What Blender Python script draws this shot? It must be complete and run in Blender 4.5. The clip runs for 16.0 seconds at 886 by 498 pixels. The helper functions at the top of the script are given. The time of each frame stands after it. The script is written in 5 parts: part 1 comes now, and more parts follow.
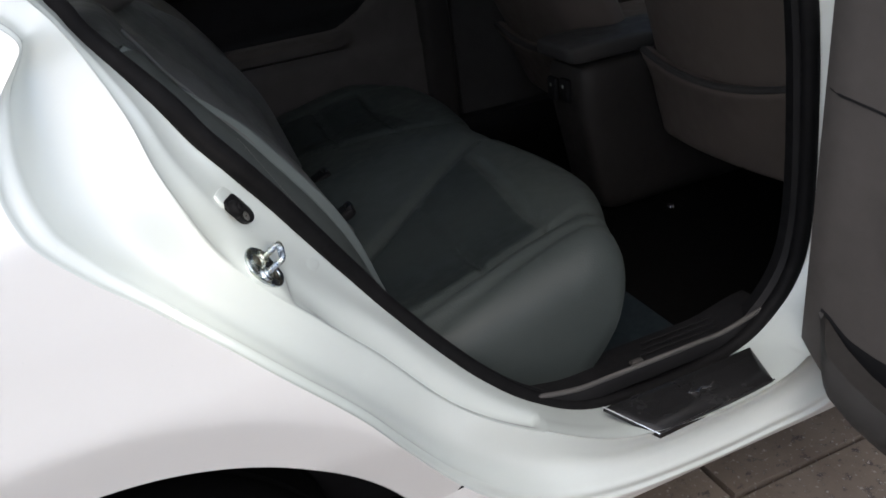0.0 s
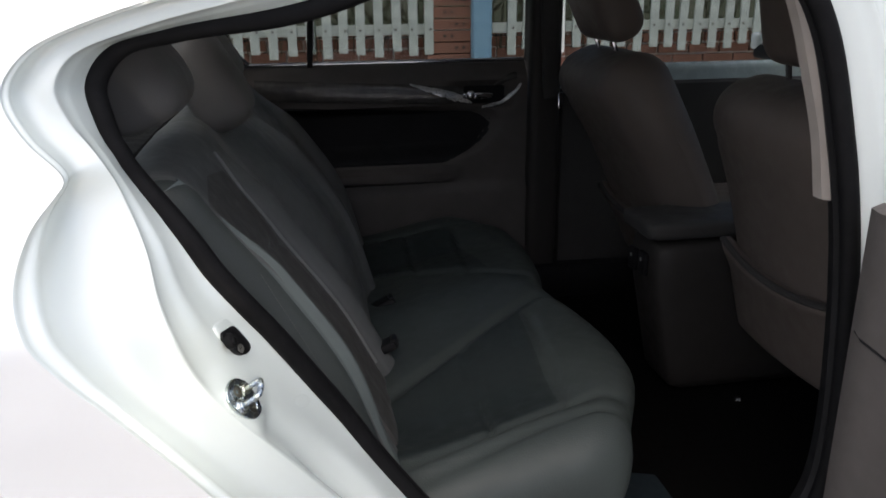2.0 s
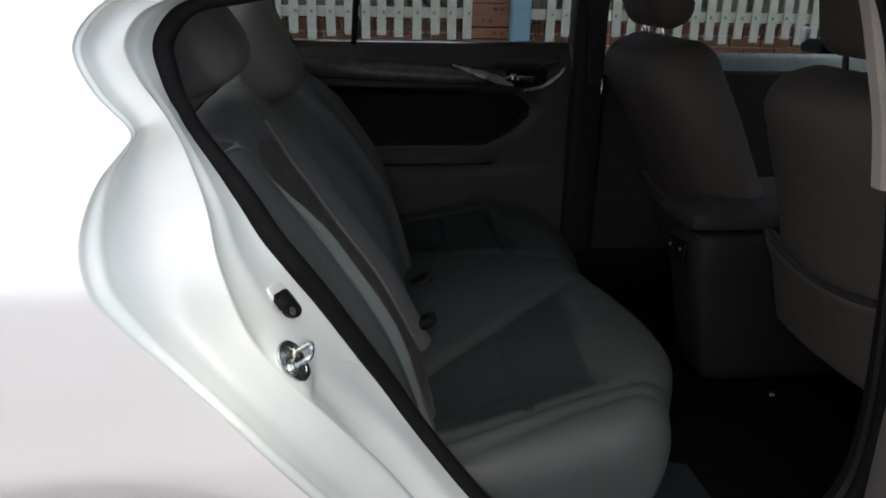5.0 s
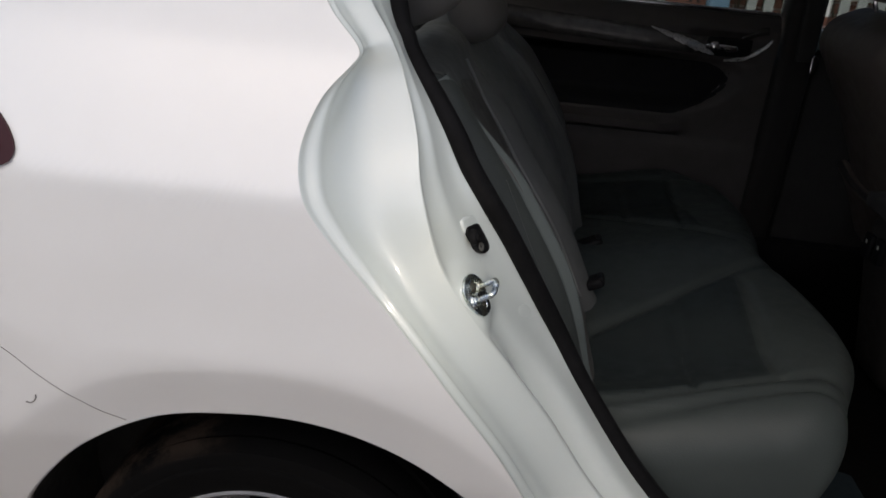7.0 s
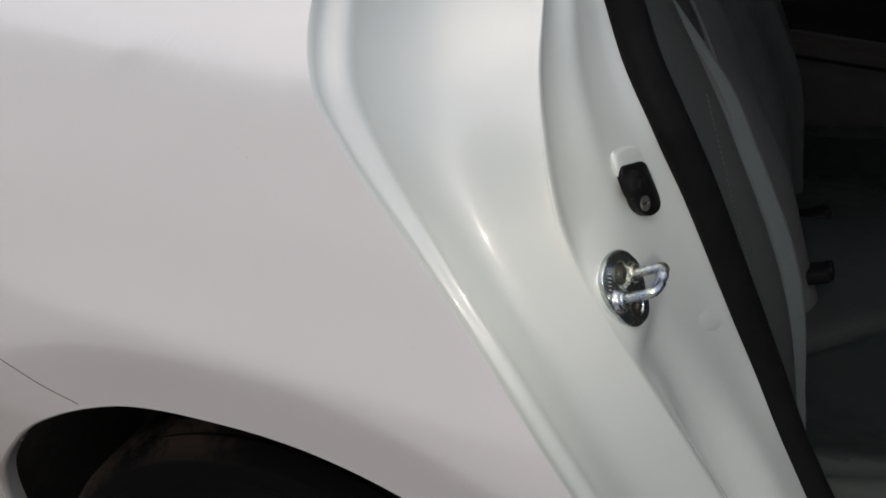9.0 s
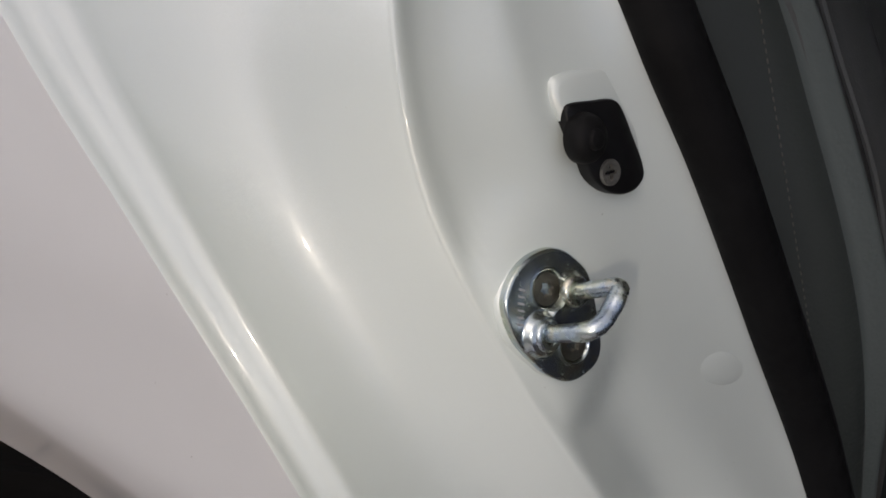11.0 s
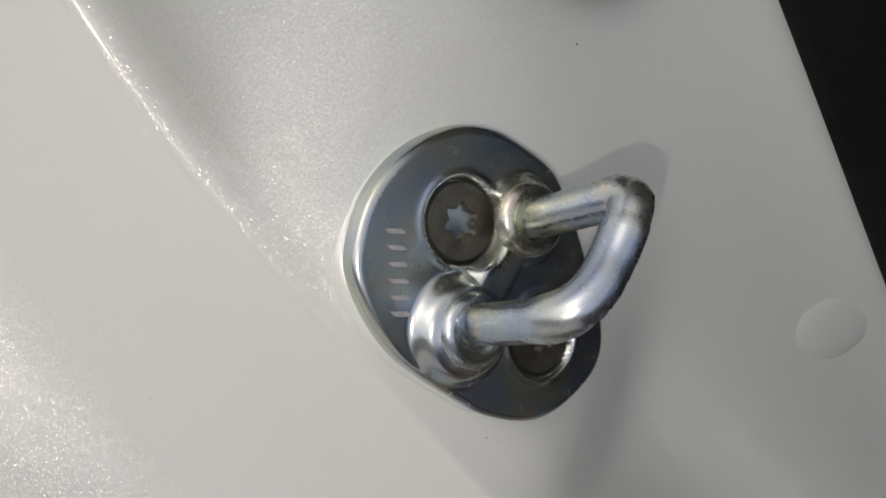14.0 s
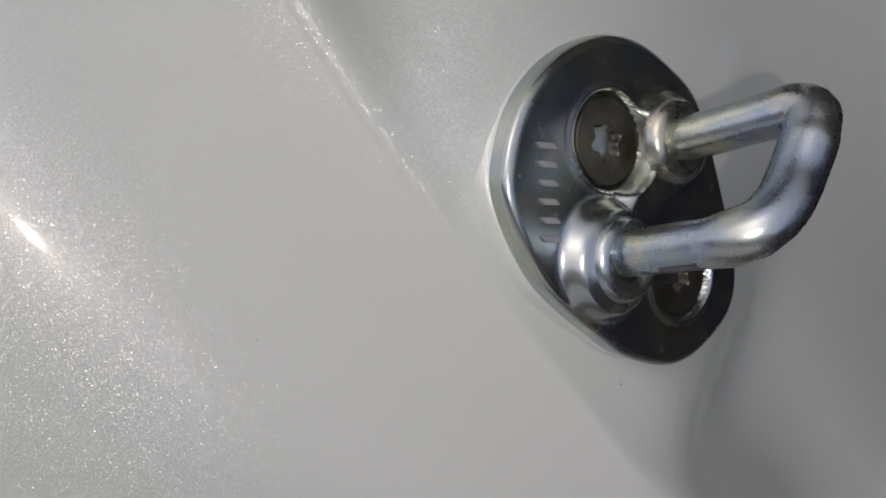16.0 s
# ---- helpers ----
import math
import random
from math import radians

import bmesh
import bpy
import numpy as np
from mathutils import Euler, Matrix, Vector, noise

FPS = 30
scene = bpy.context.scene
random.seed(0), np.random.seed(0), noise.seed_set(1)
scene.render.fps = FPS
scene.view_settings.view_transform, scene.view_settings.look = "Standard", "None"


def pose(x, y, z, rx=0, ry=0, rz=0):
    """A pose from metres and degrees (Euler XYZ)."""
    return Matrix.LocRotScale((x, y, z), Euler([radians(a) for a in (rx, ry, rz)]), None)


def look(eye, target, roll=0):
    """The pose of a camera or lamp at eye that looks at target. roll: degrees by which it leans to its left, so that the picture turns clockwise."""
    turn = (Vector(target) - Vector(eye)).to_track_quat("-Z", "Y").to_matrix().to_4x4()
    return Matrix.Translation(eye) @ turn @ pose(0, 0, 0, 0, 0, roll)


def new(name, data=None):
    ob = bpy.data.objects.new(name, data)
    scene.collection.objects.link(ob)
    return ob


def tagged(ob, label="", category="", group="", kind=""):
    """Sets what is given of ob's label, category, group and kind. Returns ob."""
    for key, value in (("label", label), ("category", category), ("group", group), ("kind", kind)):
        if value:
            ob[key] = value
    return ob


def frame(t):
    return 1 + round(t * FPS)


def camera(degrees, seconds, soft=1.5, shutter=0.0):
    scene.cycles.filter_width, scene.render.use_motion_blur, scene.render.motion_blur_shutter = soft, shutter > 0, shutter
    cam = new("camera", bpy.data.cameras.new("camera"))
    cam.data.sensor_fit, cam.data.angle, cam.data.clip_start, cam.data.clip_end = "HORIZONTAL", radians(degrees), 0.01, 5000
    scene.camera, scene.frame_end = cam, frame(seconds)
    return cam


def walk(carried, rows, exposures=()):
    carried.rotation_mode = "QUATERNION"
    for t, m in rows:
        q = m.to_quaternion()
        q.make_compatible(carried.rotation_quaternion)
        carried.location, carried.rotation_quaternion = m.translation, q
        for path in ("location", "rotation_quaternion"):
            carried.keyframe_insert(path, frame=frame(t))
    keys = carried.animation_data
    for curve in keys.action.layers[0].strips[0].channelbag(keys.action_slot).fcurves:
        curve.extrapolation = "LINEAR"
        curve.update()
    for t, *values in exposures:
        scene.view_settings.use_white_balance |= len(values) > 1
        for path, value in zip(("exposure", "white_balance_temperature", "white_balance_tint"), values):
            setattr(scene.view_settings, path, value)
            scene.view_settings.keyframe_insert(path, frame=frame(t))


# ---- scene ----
cam = camera(58.65, 16.0, soft=1.7)
PATH = [
    (0, (-0.0802, -0.7186, 1.1471), (0.0701, -0.2996, 0.9194), -8.05),
    (0.5, (-0.0219, -0.7538, 1.1516), (0.0616, -0.3140, 0.9287), -2.99),
    (1, (0.0301, -0.7848, 1.1882), (0.1010, -0.3277, 0.9984), 0.16),
    (1.5, (0.0661, -0.7967, 1.2162), (0.1377, -0.3304, 1.0504), -0.42),
    (2, (0.0816, -0.7876, 1.2212), (0.1641, -0.3204, 1.0636), -0.61),
    (2.5, (0.0900, -0.7569, 1.2054), (0.1743, -0.2914, 1.0437), -0.28),
    (3, (0.0876, -0.7479, 1.2086), (0.1779, -0.2844, 1.0442), 0.60),
    (5.3, (0.0322, -0.7903, 1.2016), (0.0920, -0.3221, 1.0365), 2.22),
    (5.5, (0.0239, -0.7891, 1.2012), (0.0761, -0.3214, 1.0324), 3.15),
    (6, (0.0140, -0.7932, 1.1971), (0.0525, -0.3261, 1.0232), 3.29),
    (6.5, (0.0032, -0.7828, 1.1886), (0.0205, -0.3197, 1.0008), 4.24),
    (7, (-0.0078, -0.7910, 1.1781), (-0.0316, -0.3303, 0.9852), 5.48),
    (7.5, (-0.0270, -0.7480, 1.1628), (-0.1115, -0.3021, 0.9530), 3.80),
    (8, (-0.0155, -0.6020, 1.1070), (-0.1206, -0.1722, 0.8737), 2.93),
    (8.2, (-0.0195, -0.5610, 1.0905), (-0.1184, -0.1293, 0.8587), 3.42),
    (10.3, (0.0600, -0.2410, 0.9690), (-0.1186, 0.1483, 0.7123), 10.38),
    (10.5, (0.0582, -0.2216, 0.9730), (-0.1114, 0.1598, 0.6981), 9.08),
    (11, (0.0530, -0.1923, 0.9519), (-0.1204, 0.1924, 0.6837), 7.55),
    (11.5, (0.0543, -0.1470, 0.9215), (-0.1309, 0.2294, 0.6495), 6.73),
    (12, (0.0431, -0.1102, 0.8964), (-0.1331, 0.2600, 0.6101), 5.21),
    (12.5, (0.0407, -0.0848, 0.8775), (-0.1376, 0.2703, 0.5739), 2.87),
    (13, (0.0323, -0.0685, 0.8713), (-0.1347, 0.2951, 0.5714), 2.45),
    (13.5, (0.0372, -0.0518, 0.8645), (-0.1420, 0.3045, 0.5630), 0.38),
    (14, (0.0306, -0.0456, 0.8555), (-0.1384, 0.3174, 0.5560), 0.73),
    (14.5, (0.0236, -0.0423, 0.8503), (-0.1357, 0.3229, 0.5482), 1.12),
    (15, (0.0153, -0.0452, 0.8384), (-0.1325, 0.3222, 0.5332), 2.57),
    (15.5, (0.0078, -0.0462, 0.8390), (-0.1434, 0.3189, 0.5327), 1.65),
    (16, (0.0060, -0.0528, 0.8383), (-0.1470, 0.3164, 0.5378), 2.13),
]
walk(cam, [(t, look(eye, target, roll)) for t, eye, target, roll in PATH],
     [(0, 0.72, 6650, 9), (0.5, 0.4, 6650, 9), (1.0, 0.35, 6650, 9), (1.5, 0.5, 6700, 10), (2.0, 0.78, 6700, 10), (2.5, 0.7, 6700, 10), (3.2, 1.1, 6700, 10),
      (5.3, 0.42, 6750, 10), (6, 0.2, 6800, 10), (7.2, 0.06, 6950, 11), (8.2, -0.04, 6950, 11),
      (10.5, -0.16, 6900, 12), (12, -0.2, 7400, 15), (14, -0.16, 7150, 15), (14.5, -0.10, 7100, 16), (16, -0.48, 6850, 16)])

# ---- light ----
world = bpy.data.worlds.new("sky")
scene.world = world
world.use_nodes = True
wn = world.node_tree.nodes
sky = wn.new("ShaderNodeTexSky")
sky.sky_type, sky.sun_disc = "NISHITA", False
sky.sun_elevation, sky.sun_rotation = radians(58), radians(196)
sky.air_density, sky.dust_density, sky.ozone_density = 0.6, 2.0, 0.6
world.node_tree.links.new(sky.outputs[0], wn["Background"].inputs[0])
wn["Background"].inputs[1].default_value = 0.15


def lamp(name, kind, energy, colour, m):
    data = bpy.data.lights.new(name, kind)
    data.energy, data.color = energy, colour
    ob = new(name, data)
    ob.matrix_world = m
    return ob


sun = lamp("sun", "SUN", 1.4, (1.0, 0.96, 0.91), look((-0.4, -1.5, 2.2), (0, 0, 0)))
sun.data.angle = radians(140)
# Fixed, unseen lamp near the striker, standing in for a torch carried beside the camera.
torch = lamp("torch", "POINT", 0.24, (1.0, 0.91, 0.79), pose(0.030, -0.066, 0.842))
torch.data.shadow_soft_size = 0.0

# ---- materials ----


class Mat:
    """A node material in the making."""

    def __init__(self, name, colour, rough=0.5, metal=0.0, **more):
        self.m = bpy.data.materials.new(name)
        self.m.use_nodes = True
        self.n, self.l = self.m.node_tree.nodes, self.m.node_tree.links
        self.p = self.n["Principled BSDF"]
        self.set("Base Color", (*colour, 1))
        self.set("Roughness", rough)
        self.set("Metallic", metal)
        for k, v in more.items():
            self.set(k.replace("_", " "), v)
        self.co = self.n.new("ShaderNodeTexCoord").outputs["Object"]
        self.colour, self.height = colour, None

    def set(self, socket, value):
        self.p.inputs[socket].default_value = value

    def noise(self, scale, detail=4.0, rough=0.6, stretch=None):
        t = self.n.new("ShaderNodeTexNoise")
        t.inputs["Scale"].default_value, t.inputs["Detail"].default_value, t.inputs["Roughness"].default_value = scale, detail, rough
        self.l.new(self.mapped(stretch), t.inputs["Vector"])
        return t.outputs["Fac"]

    def cells(self, scale, out="Distance", feature="F1", random=1.0):
        t = self.n.new("ShaderNodeTexVoronoi")
        t.feature = feature
        t.inputs["Scale"].default_value, t.inputs["Randomness"].default_value = scale, random
        self.l.new(self.co, t.inputs["Vector"])
        return t.outputs[out]

    def mapped(self, stretch):
        if not stretch:
            return self.co
        t = self.n.new("ShaderNodeMapping")
        t.inputs["Scale"].default_value = stretch
        self.l.new(self.co, t.inputs["Vector"])
        return t.outputs[0]

    def span(self, fac, a, b, lo=0.0, hi=1.0):
        t = self.n.new("ShaderNodeMapRange")
        for k, v in zip((1, 2, 3, 4), (a, b, lo, hi)):
            t.inputs[k].default_value = v
        self.l.new(fac, t.inputs[0])
        return t.outputs[0]

    def mix(self, fac, a, b):
        t = self.n.new("ShaderNodeMix")
        t.data_type = "RGBA"
        for s, v in ((6, a), (7, b)):
            if isinstance(v, tuple):
                t.inputs[s].default_value = (*v, 1)
            else:
                self.l.new(v, t.inputs[s])
        self.l.new(fac, t.inputs[0])
        return t.outputs[2]

    def paint(self, socket, out):
        self.l.new(out, self.p.inputs[socket])
        return self

    def bump(self, fac, strength, distance):
        t = self.n.new("ShaderNodeBump")
        t.inputs["Strength"].default_value, t.inputs["Distance"].default_value = strength, distance
        self.l.new(fac, t.inputs["Height"])
        if self.height:
            self.l.new(self.height, t.inputs["Normal"])
        self.height = t.outputs[0]
        self.l.new(self.height, self.p.inputs["Normal"])
        return self


def mottled(name, colour, other, scale, rough=0.5, metal=0.0, bump=0.0, size=0.001, fine=None, **more):
    """A colour that drifts to another at one scale, with a fine relief at a second."""
    k = Mat(name, colour, rough, metal, **more)
    k.paint("Base Color", k.mix(k.span(k.noise(scale), 0.35, 0.7), colour, other))
    if bump:
        k.bump(k.noise(fine or scale * 12, 3), bump, size)
    k.paint("Roughness", k.span(k.noise(scale * 3), 0.3, 0.7, max(0.02, rough - 0.08), min(1, rough + 0.1)))
    return k


def pearl(name, colour, other, flakes):
    """Pearl white paint: a soft white base full of fine flakes under a clear coat, with a few specks of dirt."""
    k = Mat(name, colour, 0.3, 0.0, Coat_Weight=1.0, Coat_Roughness=0.03, Specular_IOR_Level=0.5)
    base = k.mix(k.span(k.noise(9), 0.3, 0.7), colour, other)
    speck = k.n.new("ShaderNodeMath")
    speck.operation = "MULTIPLY"
    k.l.new(k.span(k.cells(150), 0.030, 0.048, 1.0, 0.0), speck.inputs[0])
    k.l.new(k.span(k.noise(60, 2), 0.60, 0.66), speck.inputs[1])
    k.paint("Base Color", k.mix(speck.outputs[0], base, (0.12, 0.10, 0.08)))
    k.paint("Coat Roughness", k.span(k.noise(35), 0.3, 0.75, 0.05, 0.09))
    # each flake turns its own way
    flake = k.n.new("ShaderNodeVectorMath")
    flake.operation = "MULTIPLY_ADD"
    flake.inputs[1].default_value, flake.inputs[2].default_value = (0.62, 0.62, 0.62), (-0.31, -0.31, -0.31)
    k.l.new(k.cells(8000, "Color"), flake.inputs[0])
    plus = k.n.new("ShaderNodeVectorMath")
    k.l.new(flake.outputs[0], plus.inputs[0])
    k.l.new(k.n.new("ShaderNodeNewGeometry").outputs["Normal"], plus.inputs[1])
    unit = k.n.new("ShaderNodeVectorMath")
    unit.operation = "NORMALIZE"
    k.l.new(plus.outputs[0], unit.inputs[0])
    glint = k.n.new("ShaderNodeBsdfGlossy")
    glint.inputs["Color"].default_value, glint.inputs["Roughness"].default_value = (0.95, 0.94, 0.92, 1), 0.27
    k.l.new(unit.outputs[0], glint.inputs["Normal"])
    layer = k.n.new("ShaderNodeMixShader")
    layer.inputs[0].default_value = flakes
    k.l.new(k.p.outputs[0], layer.inputs[1])
    k.l.new(glint.outputs[0], layer.inputs[2])
    k.l.new(layer.outputs[0], k.n["Material Output"].inputs[0])
    return k.m


WHITE = pearl("white_pearl_paint", (0.785, 0.80, 0.788), (0.765, 0.78, 0.765), 0.14)
# the jamb's white, darkened and greened so that its shade is in the colour
JAMB = pearl("shade_tinted_white_paint", (0.675, 0.745, 0.718), (0.655, 0.725, 0.698), 0.15)
UNDER = mottled("dusty_underseal", (0.012, 0.011, 0.010), (0.03, 0.027, 0.023), 14, 0.85, bump=0.4, size=0.002).m
RUBBER = mottled("black_rubber", (0.0055, 0.0055, 0.006), (0.008, 0.008, 0.0085), 40, 0.6, bump=0.15, size=0.0003, fine=900, Specular_IOR_Level=0.1).m
GLOSSBLACK = mottled("black_moulded_plastic", (0.005, 0.005, 0.0055), (0.008, 0.008, 0.009), 60, 0.38, bump=0.12, size=0.0002, fine=1400, Specular_IOR_Level=0.25).m


def zinc(name, smooth):
    k = Mat(name, (0.55, 0.57, 0.6), 0.22, 0.98)
    tint = k.mix(k.span(k.noise(75, 2), 0.40, 0.62), (0.36, 0.43, 0.53), (0.52, 0.57, 0.49))
    tint = k.mix(k.span(k.noise(130, 2), 0.56, 0.70), tint, (0.54, 0.52, 0.44))
    k.paint("Base Color", k.mix(k.span(k.noise(1500, 5, 0.75), 0.64, 0.74), tint, (0.22, 0.20, 0.17)))
    k.paint("Roughness", k.span(k.noise(300, 5, 0.7), 0.35, 0.75, smooth, smooth + 0.10))
    k.bump(k.noise(1100, 4, 0.6), 0.05, 0.0001)
    return k.m


ZINC = zinc("zinc_plated_steel", 0.20)
RODZINC = zinc("worn_zinc_plated_rod", 0.24)
SCREW = mottled("dull_steel_screw", (0.21, 0.20, 0.165), (0.14, 0.128, 0.10), 300, 0.42, 1.0, bump=0.2, size=0.0002, fine=1600).m
CHROME = mottled("chrome", (0.8, 0.8, 0.82), (0.7, 0.7, 0.72), 60, 0.1, 1.0).m


def leather(name, colour, other):
    k = Mat(name, colour, 0.5, 0.0, Specular_IOR_Level=0.25)
    k.paint("Base Color", k.mix(k.span(k.noise(5), 0.3, 0.7), colour, other))
    k.paint("Roughness", k.span(k.noise(30), 0.3, 0.7, 0.42, 0.6))
    k.bump(k.cells(420, feature="SMOOTH_F1"), 0.25, 0.0008)
    k.bump(k.noise(6, 3), 0.25, 0.012)
    return k.m


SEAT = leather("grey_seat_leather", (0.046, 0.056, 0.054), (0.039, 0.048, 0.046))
TAUPE = leather("taupe_seat_leather", (0.122, 0.100, 0.086), (0.104, 0.086, 0.075))
# Lighter copy of the seat leather, making up light missing on the seat back.
SEATBACK = leather("brightened_seat_leather", (0.130, 0.134, 0.130), (0.112, 0.116, 0.112))
DOORTRIM = mottled("taupe_door_trim", (0.088, 0.079, 0.074), (0.074, 0.067, 0.062), 12, 0.55, bump=0.25, size=0.0006, fine=700, Specular_IOR_Level=0.3).m
CONSOLE = mottled("dark_console_plastic", (0.032, 0.029, 0.027), (0.026, 0.024, 0.022), 12, 0.55, bump=0.25, size=0.0006, fine=700, Specular_IOR_Level=0.25).m
STITCH = Mat("grey_stitching", (0.085, 0.082, 0.074), 0.8).m
BACKING = leather("taupe_grey_seat_insert", (0.088, 0.084, 0.079), (0.075, 0.072, 0.068))
LID = leather("dark_grey_lid_leather", (0.052, 0.050, 0.048), (0.044, 0.043, 0.041))
INSERT = leather("dark_grey_seat_insert", (0.024, 0.031, 0.031), (0.019, 0.025, 0.025))
PLASTIC = mottled("grey_textured_plastic", (0.046, 0.044, 0.042), (0.038, 0.036, 0.034), 12, 0.6, bump=0.25, size=0.0006, fine=700, Specular_IOR_Level=0.25).m
BLACKPLASTIC = mottled("black_textured_plastic", (0.007, 0.007, 0.0075), (0.010, 0.010, 0.011), 12, 0.55, bump=0.25, size=0.0006, fine=700, Specular_IOR_Level=0.2).m
BEIGE = mottled("pillar_cloth_trim", (0.30, 0.265, 0.235), (0.27, 0.24, 0.21), 20, 0.9, bump=0.3, size=0.0008, fine=500).m
CARPET = mottled("black_carpet", (0.004, 0.004, 0.004), (0.007, 0.007, 0.007), 60, 0.98, bump=0.8, size=0.003, fine=500, Specular_IOR_Level=0.03).m
# Lifted base colour carries part of the strip's sky reflection.
TRIM = mottled("dark_gloss_trim", (0.055, 0.052, 0.050), (0.095, 0.09, 0.086), 25, 0.16, bump=0.1, size=0.0004, fine=25).m
dust = Mat("dusty_tyre_rubber", (0.006, 0.006, 0.006), 0.9, 0.0, Specular_IOR_Level=0.08)
reach = dust.n.new("ShaderNodeVectorMath")
reach.operation = "LENGTH"
dust.l.new(dust.mapped((1, 0, 1)), reach.inputs[0])
band = dust.span(reach.outputs["Value"], 0.272, 0.294)
patch = dust.n.new("ShaderNodeMath")
patch.operation = "MULTIPLY"
dust.l.new(band, patch.inputs[0])
split = dust.n.new("ShaderNodeSeparateXYZ")
dust.l.new(dust.co, split.inputs[0])
spread = dust.n.new("ShaderNodeMath")
spread.operation = "MULTIPLY"
dust.l.new(dust.span(dust.noise(7, 6, 0.75), 0.44, 0.56), spread.inputs[0])
# Dust is masked off ahead of the hub, putting that side's shade into the colour.
dust.l.new(dust.span(split.outputs[0], -0.03, -0.09), spread.inputs[1])
dust.l.new(spread.outputs[0], patch.inputs[1])
dust.paint("Base Color", dust.mix(patch.outputs[0], (0.004, 0.004, 0.004), (0.055, 0.040, 0.030)))
dust.bump(dust.noise(300, 3), 0.3, 0.0008)
TYRE = dust.m
ALLOY = mottled("alloy_wheel", (0.45, 0.45, 0.46), (0.36, 0.36, 0.37), 20, 0.32, 0.9).m
RED = Mat("red_lamp_lens", (0.5, 0.006, 0.006), 0.10, 0.0, Specular_IOR_Level=0.3)
RED.paint("Base Color", RED.mix(RED.span(RED.noise(14, 2), 0.4, 0.6), (0.70, 0.022, 0.010), (0.58, 0.012, 0.008)))
REDDARK = Mat("dark_red_lamp_edge", (0.035, 0.004, 0.007), 0.3, 0.0, Specular_IOR_Level=0.25).m
REDLIGHT = Mat("maroon_reflector", (0.20, 0.016, 0.018), 0.12, 0.0, Specular_IOR_Level=0.3).m
REDLOW = mottled("deep_red_lens", (0.16, 0.006, 0.005), (0.12, 0.005, 0.005), 20, 0.10, Specular_IOR_Level=0.3).m
RED = RED.m
GREYLINE = Mat("dark_grey_line", (0.14, 0.13, 0.12), 0.7).m


def glass(name, tint):
    m = bpy.data.materials.new(name)
    m.use_nodes = True
    n, l = m.node_tree.nodes, m.node_tree.links
    n.remove(n["Principled BSDF"])
    a, b, mix, f = (n.new("ShaderNode" + k) for k in ("BsdfTransparent", "BsdfGlossy", "MixShader", "Fresnel"))
    a.inputs[0].default_value = (*tint, 1)
    b.inputs["Roughness"].default_value = 0.02
    f.inputs[0].default_value = 1.35
    l.new(f.outputs[0], mix.inputs[0]), l.new(a.outputs[0], mix.inputs[1]), l.new(b.outputs[0], mix.inputs[2])
    l.new(mix.outputs[0], n["Material Output"].inputs[0])
    return m


GLASS = glass("tinted_window_glass", (0.66, 0.69, 0.68))
DARKGLASS = glass("dark_tinted_glass", (0.78, 0.80, 0.79))


def stone():
    k = Mat("worn_stone_paving", (0.2, 0.175, 0.145), 0.8)
    base = k.mix(k.span(k.noise(5, 5), 0.3, 0.7), (0.15, 0.115, 0.088), (0.22, 0.18, 0.142))
    spots = k.mix(k.span(k.noise(45, 4, 0.7), 0.55, 0.66), base, (0.06, 0.052, 0.045))
    k.paint("Base Color", k.mix(k.span(k.noise(90, 3), 0.6, 0.7), spots, (0.36, 0.33, 0.29)))
    k.bump(k.noise(60, 6, 0.7), 0.5, 0.006)
    return k.m


STONE = stone()
# Fence, post and brick are darkened to offset the light through the clearer window glass.
FENCE = mottled("weathered_white_wood", (0.40, 0.42, 0.39), (0.28, 0.30, 0.27), 6, 0.75, bump=0.3, size=0.002, fine=60).m
BLUE = mottled("faded_blue_paint", (0.125, 0.235, 0.33), (0.155, 0.26, 0.34), 6, 0.55).m
BRICK = mottled("red_brown_brick", (0.20, 0.088, 0.058), (0.155, 0.07, 0.047), 5, 0.85, bump=0.4, size=0.004, fine=50).m
MORTAR = mottled("grey_mortar", (0.44, 0.41, 0.37), (0.52, 0.48, 0.44), 12, 0.9, bump=0.4, size=0.003, fine=80).m
PLASTER = mottled("pale_render", (0.52, 0.50, 0.47), (0.44, 0.42, 0.39), 2, 0.9, bump=0.3, size=0.004, fine=40).m


def concrete():
    """Pale yard concrete; its near-white patches stand in for sunlit ground the car reflects."""
    k = Mat("sunlit_patch_concrete", (0.55, 0.52, 0.48), 0.85)
    base = k.mix(k.span(k.noise(1.1, 5), 0.40, 0.62), (0.56, 0.53, 0.49), (0.72, 0.69, 0.65))
    # Near-white patches: sunlight painted into the ground.
    worn = k.mix(k.span(k.noise(2.6, 3, 0.5, (1.0, 0.35, 1.0)), 0.46, 0.74), base, (0.86, 0.85, 0.83))
    k.paint("Base Color", k.mix(k.span(k.noise(40, 4, 0.7), 0.60, 0.70), worn, (0.30, 0.28, 0.25)))
    k.bump(k.noise(50, 5, 0.7), 0.4, 0.004)
    return k.m


CONCRETE = concrete()

# ---- shaping tools ----
V = Vector


def part(name, bm, material, parent=None, label="", smooth=True, angle=40):
    """Links a bmesh as one mesh object under its parent."""
    mesh = bpy.data.meshes.new(name)
    bmesh.ops.recalc_face_normals(bm, faces=bm.faces)
    bm.to_mesh(mesh)
    bm.free()
    if smooth:
        mesh.shade_smooth()
        mesh.set_sharp_from_angle(angle=radians(angle))
    for m in material if isinstance(material, (list, tuple)) else [material]:
        mesh.materials.append(m)
    ob = new(name, mesh)
    ob.parent = parent
    return tagged(ob, label)


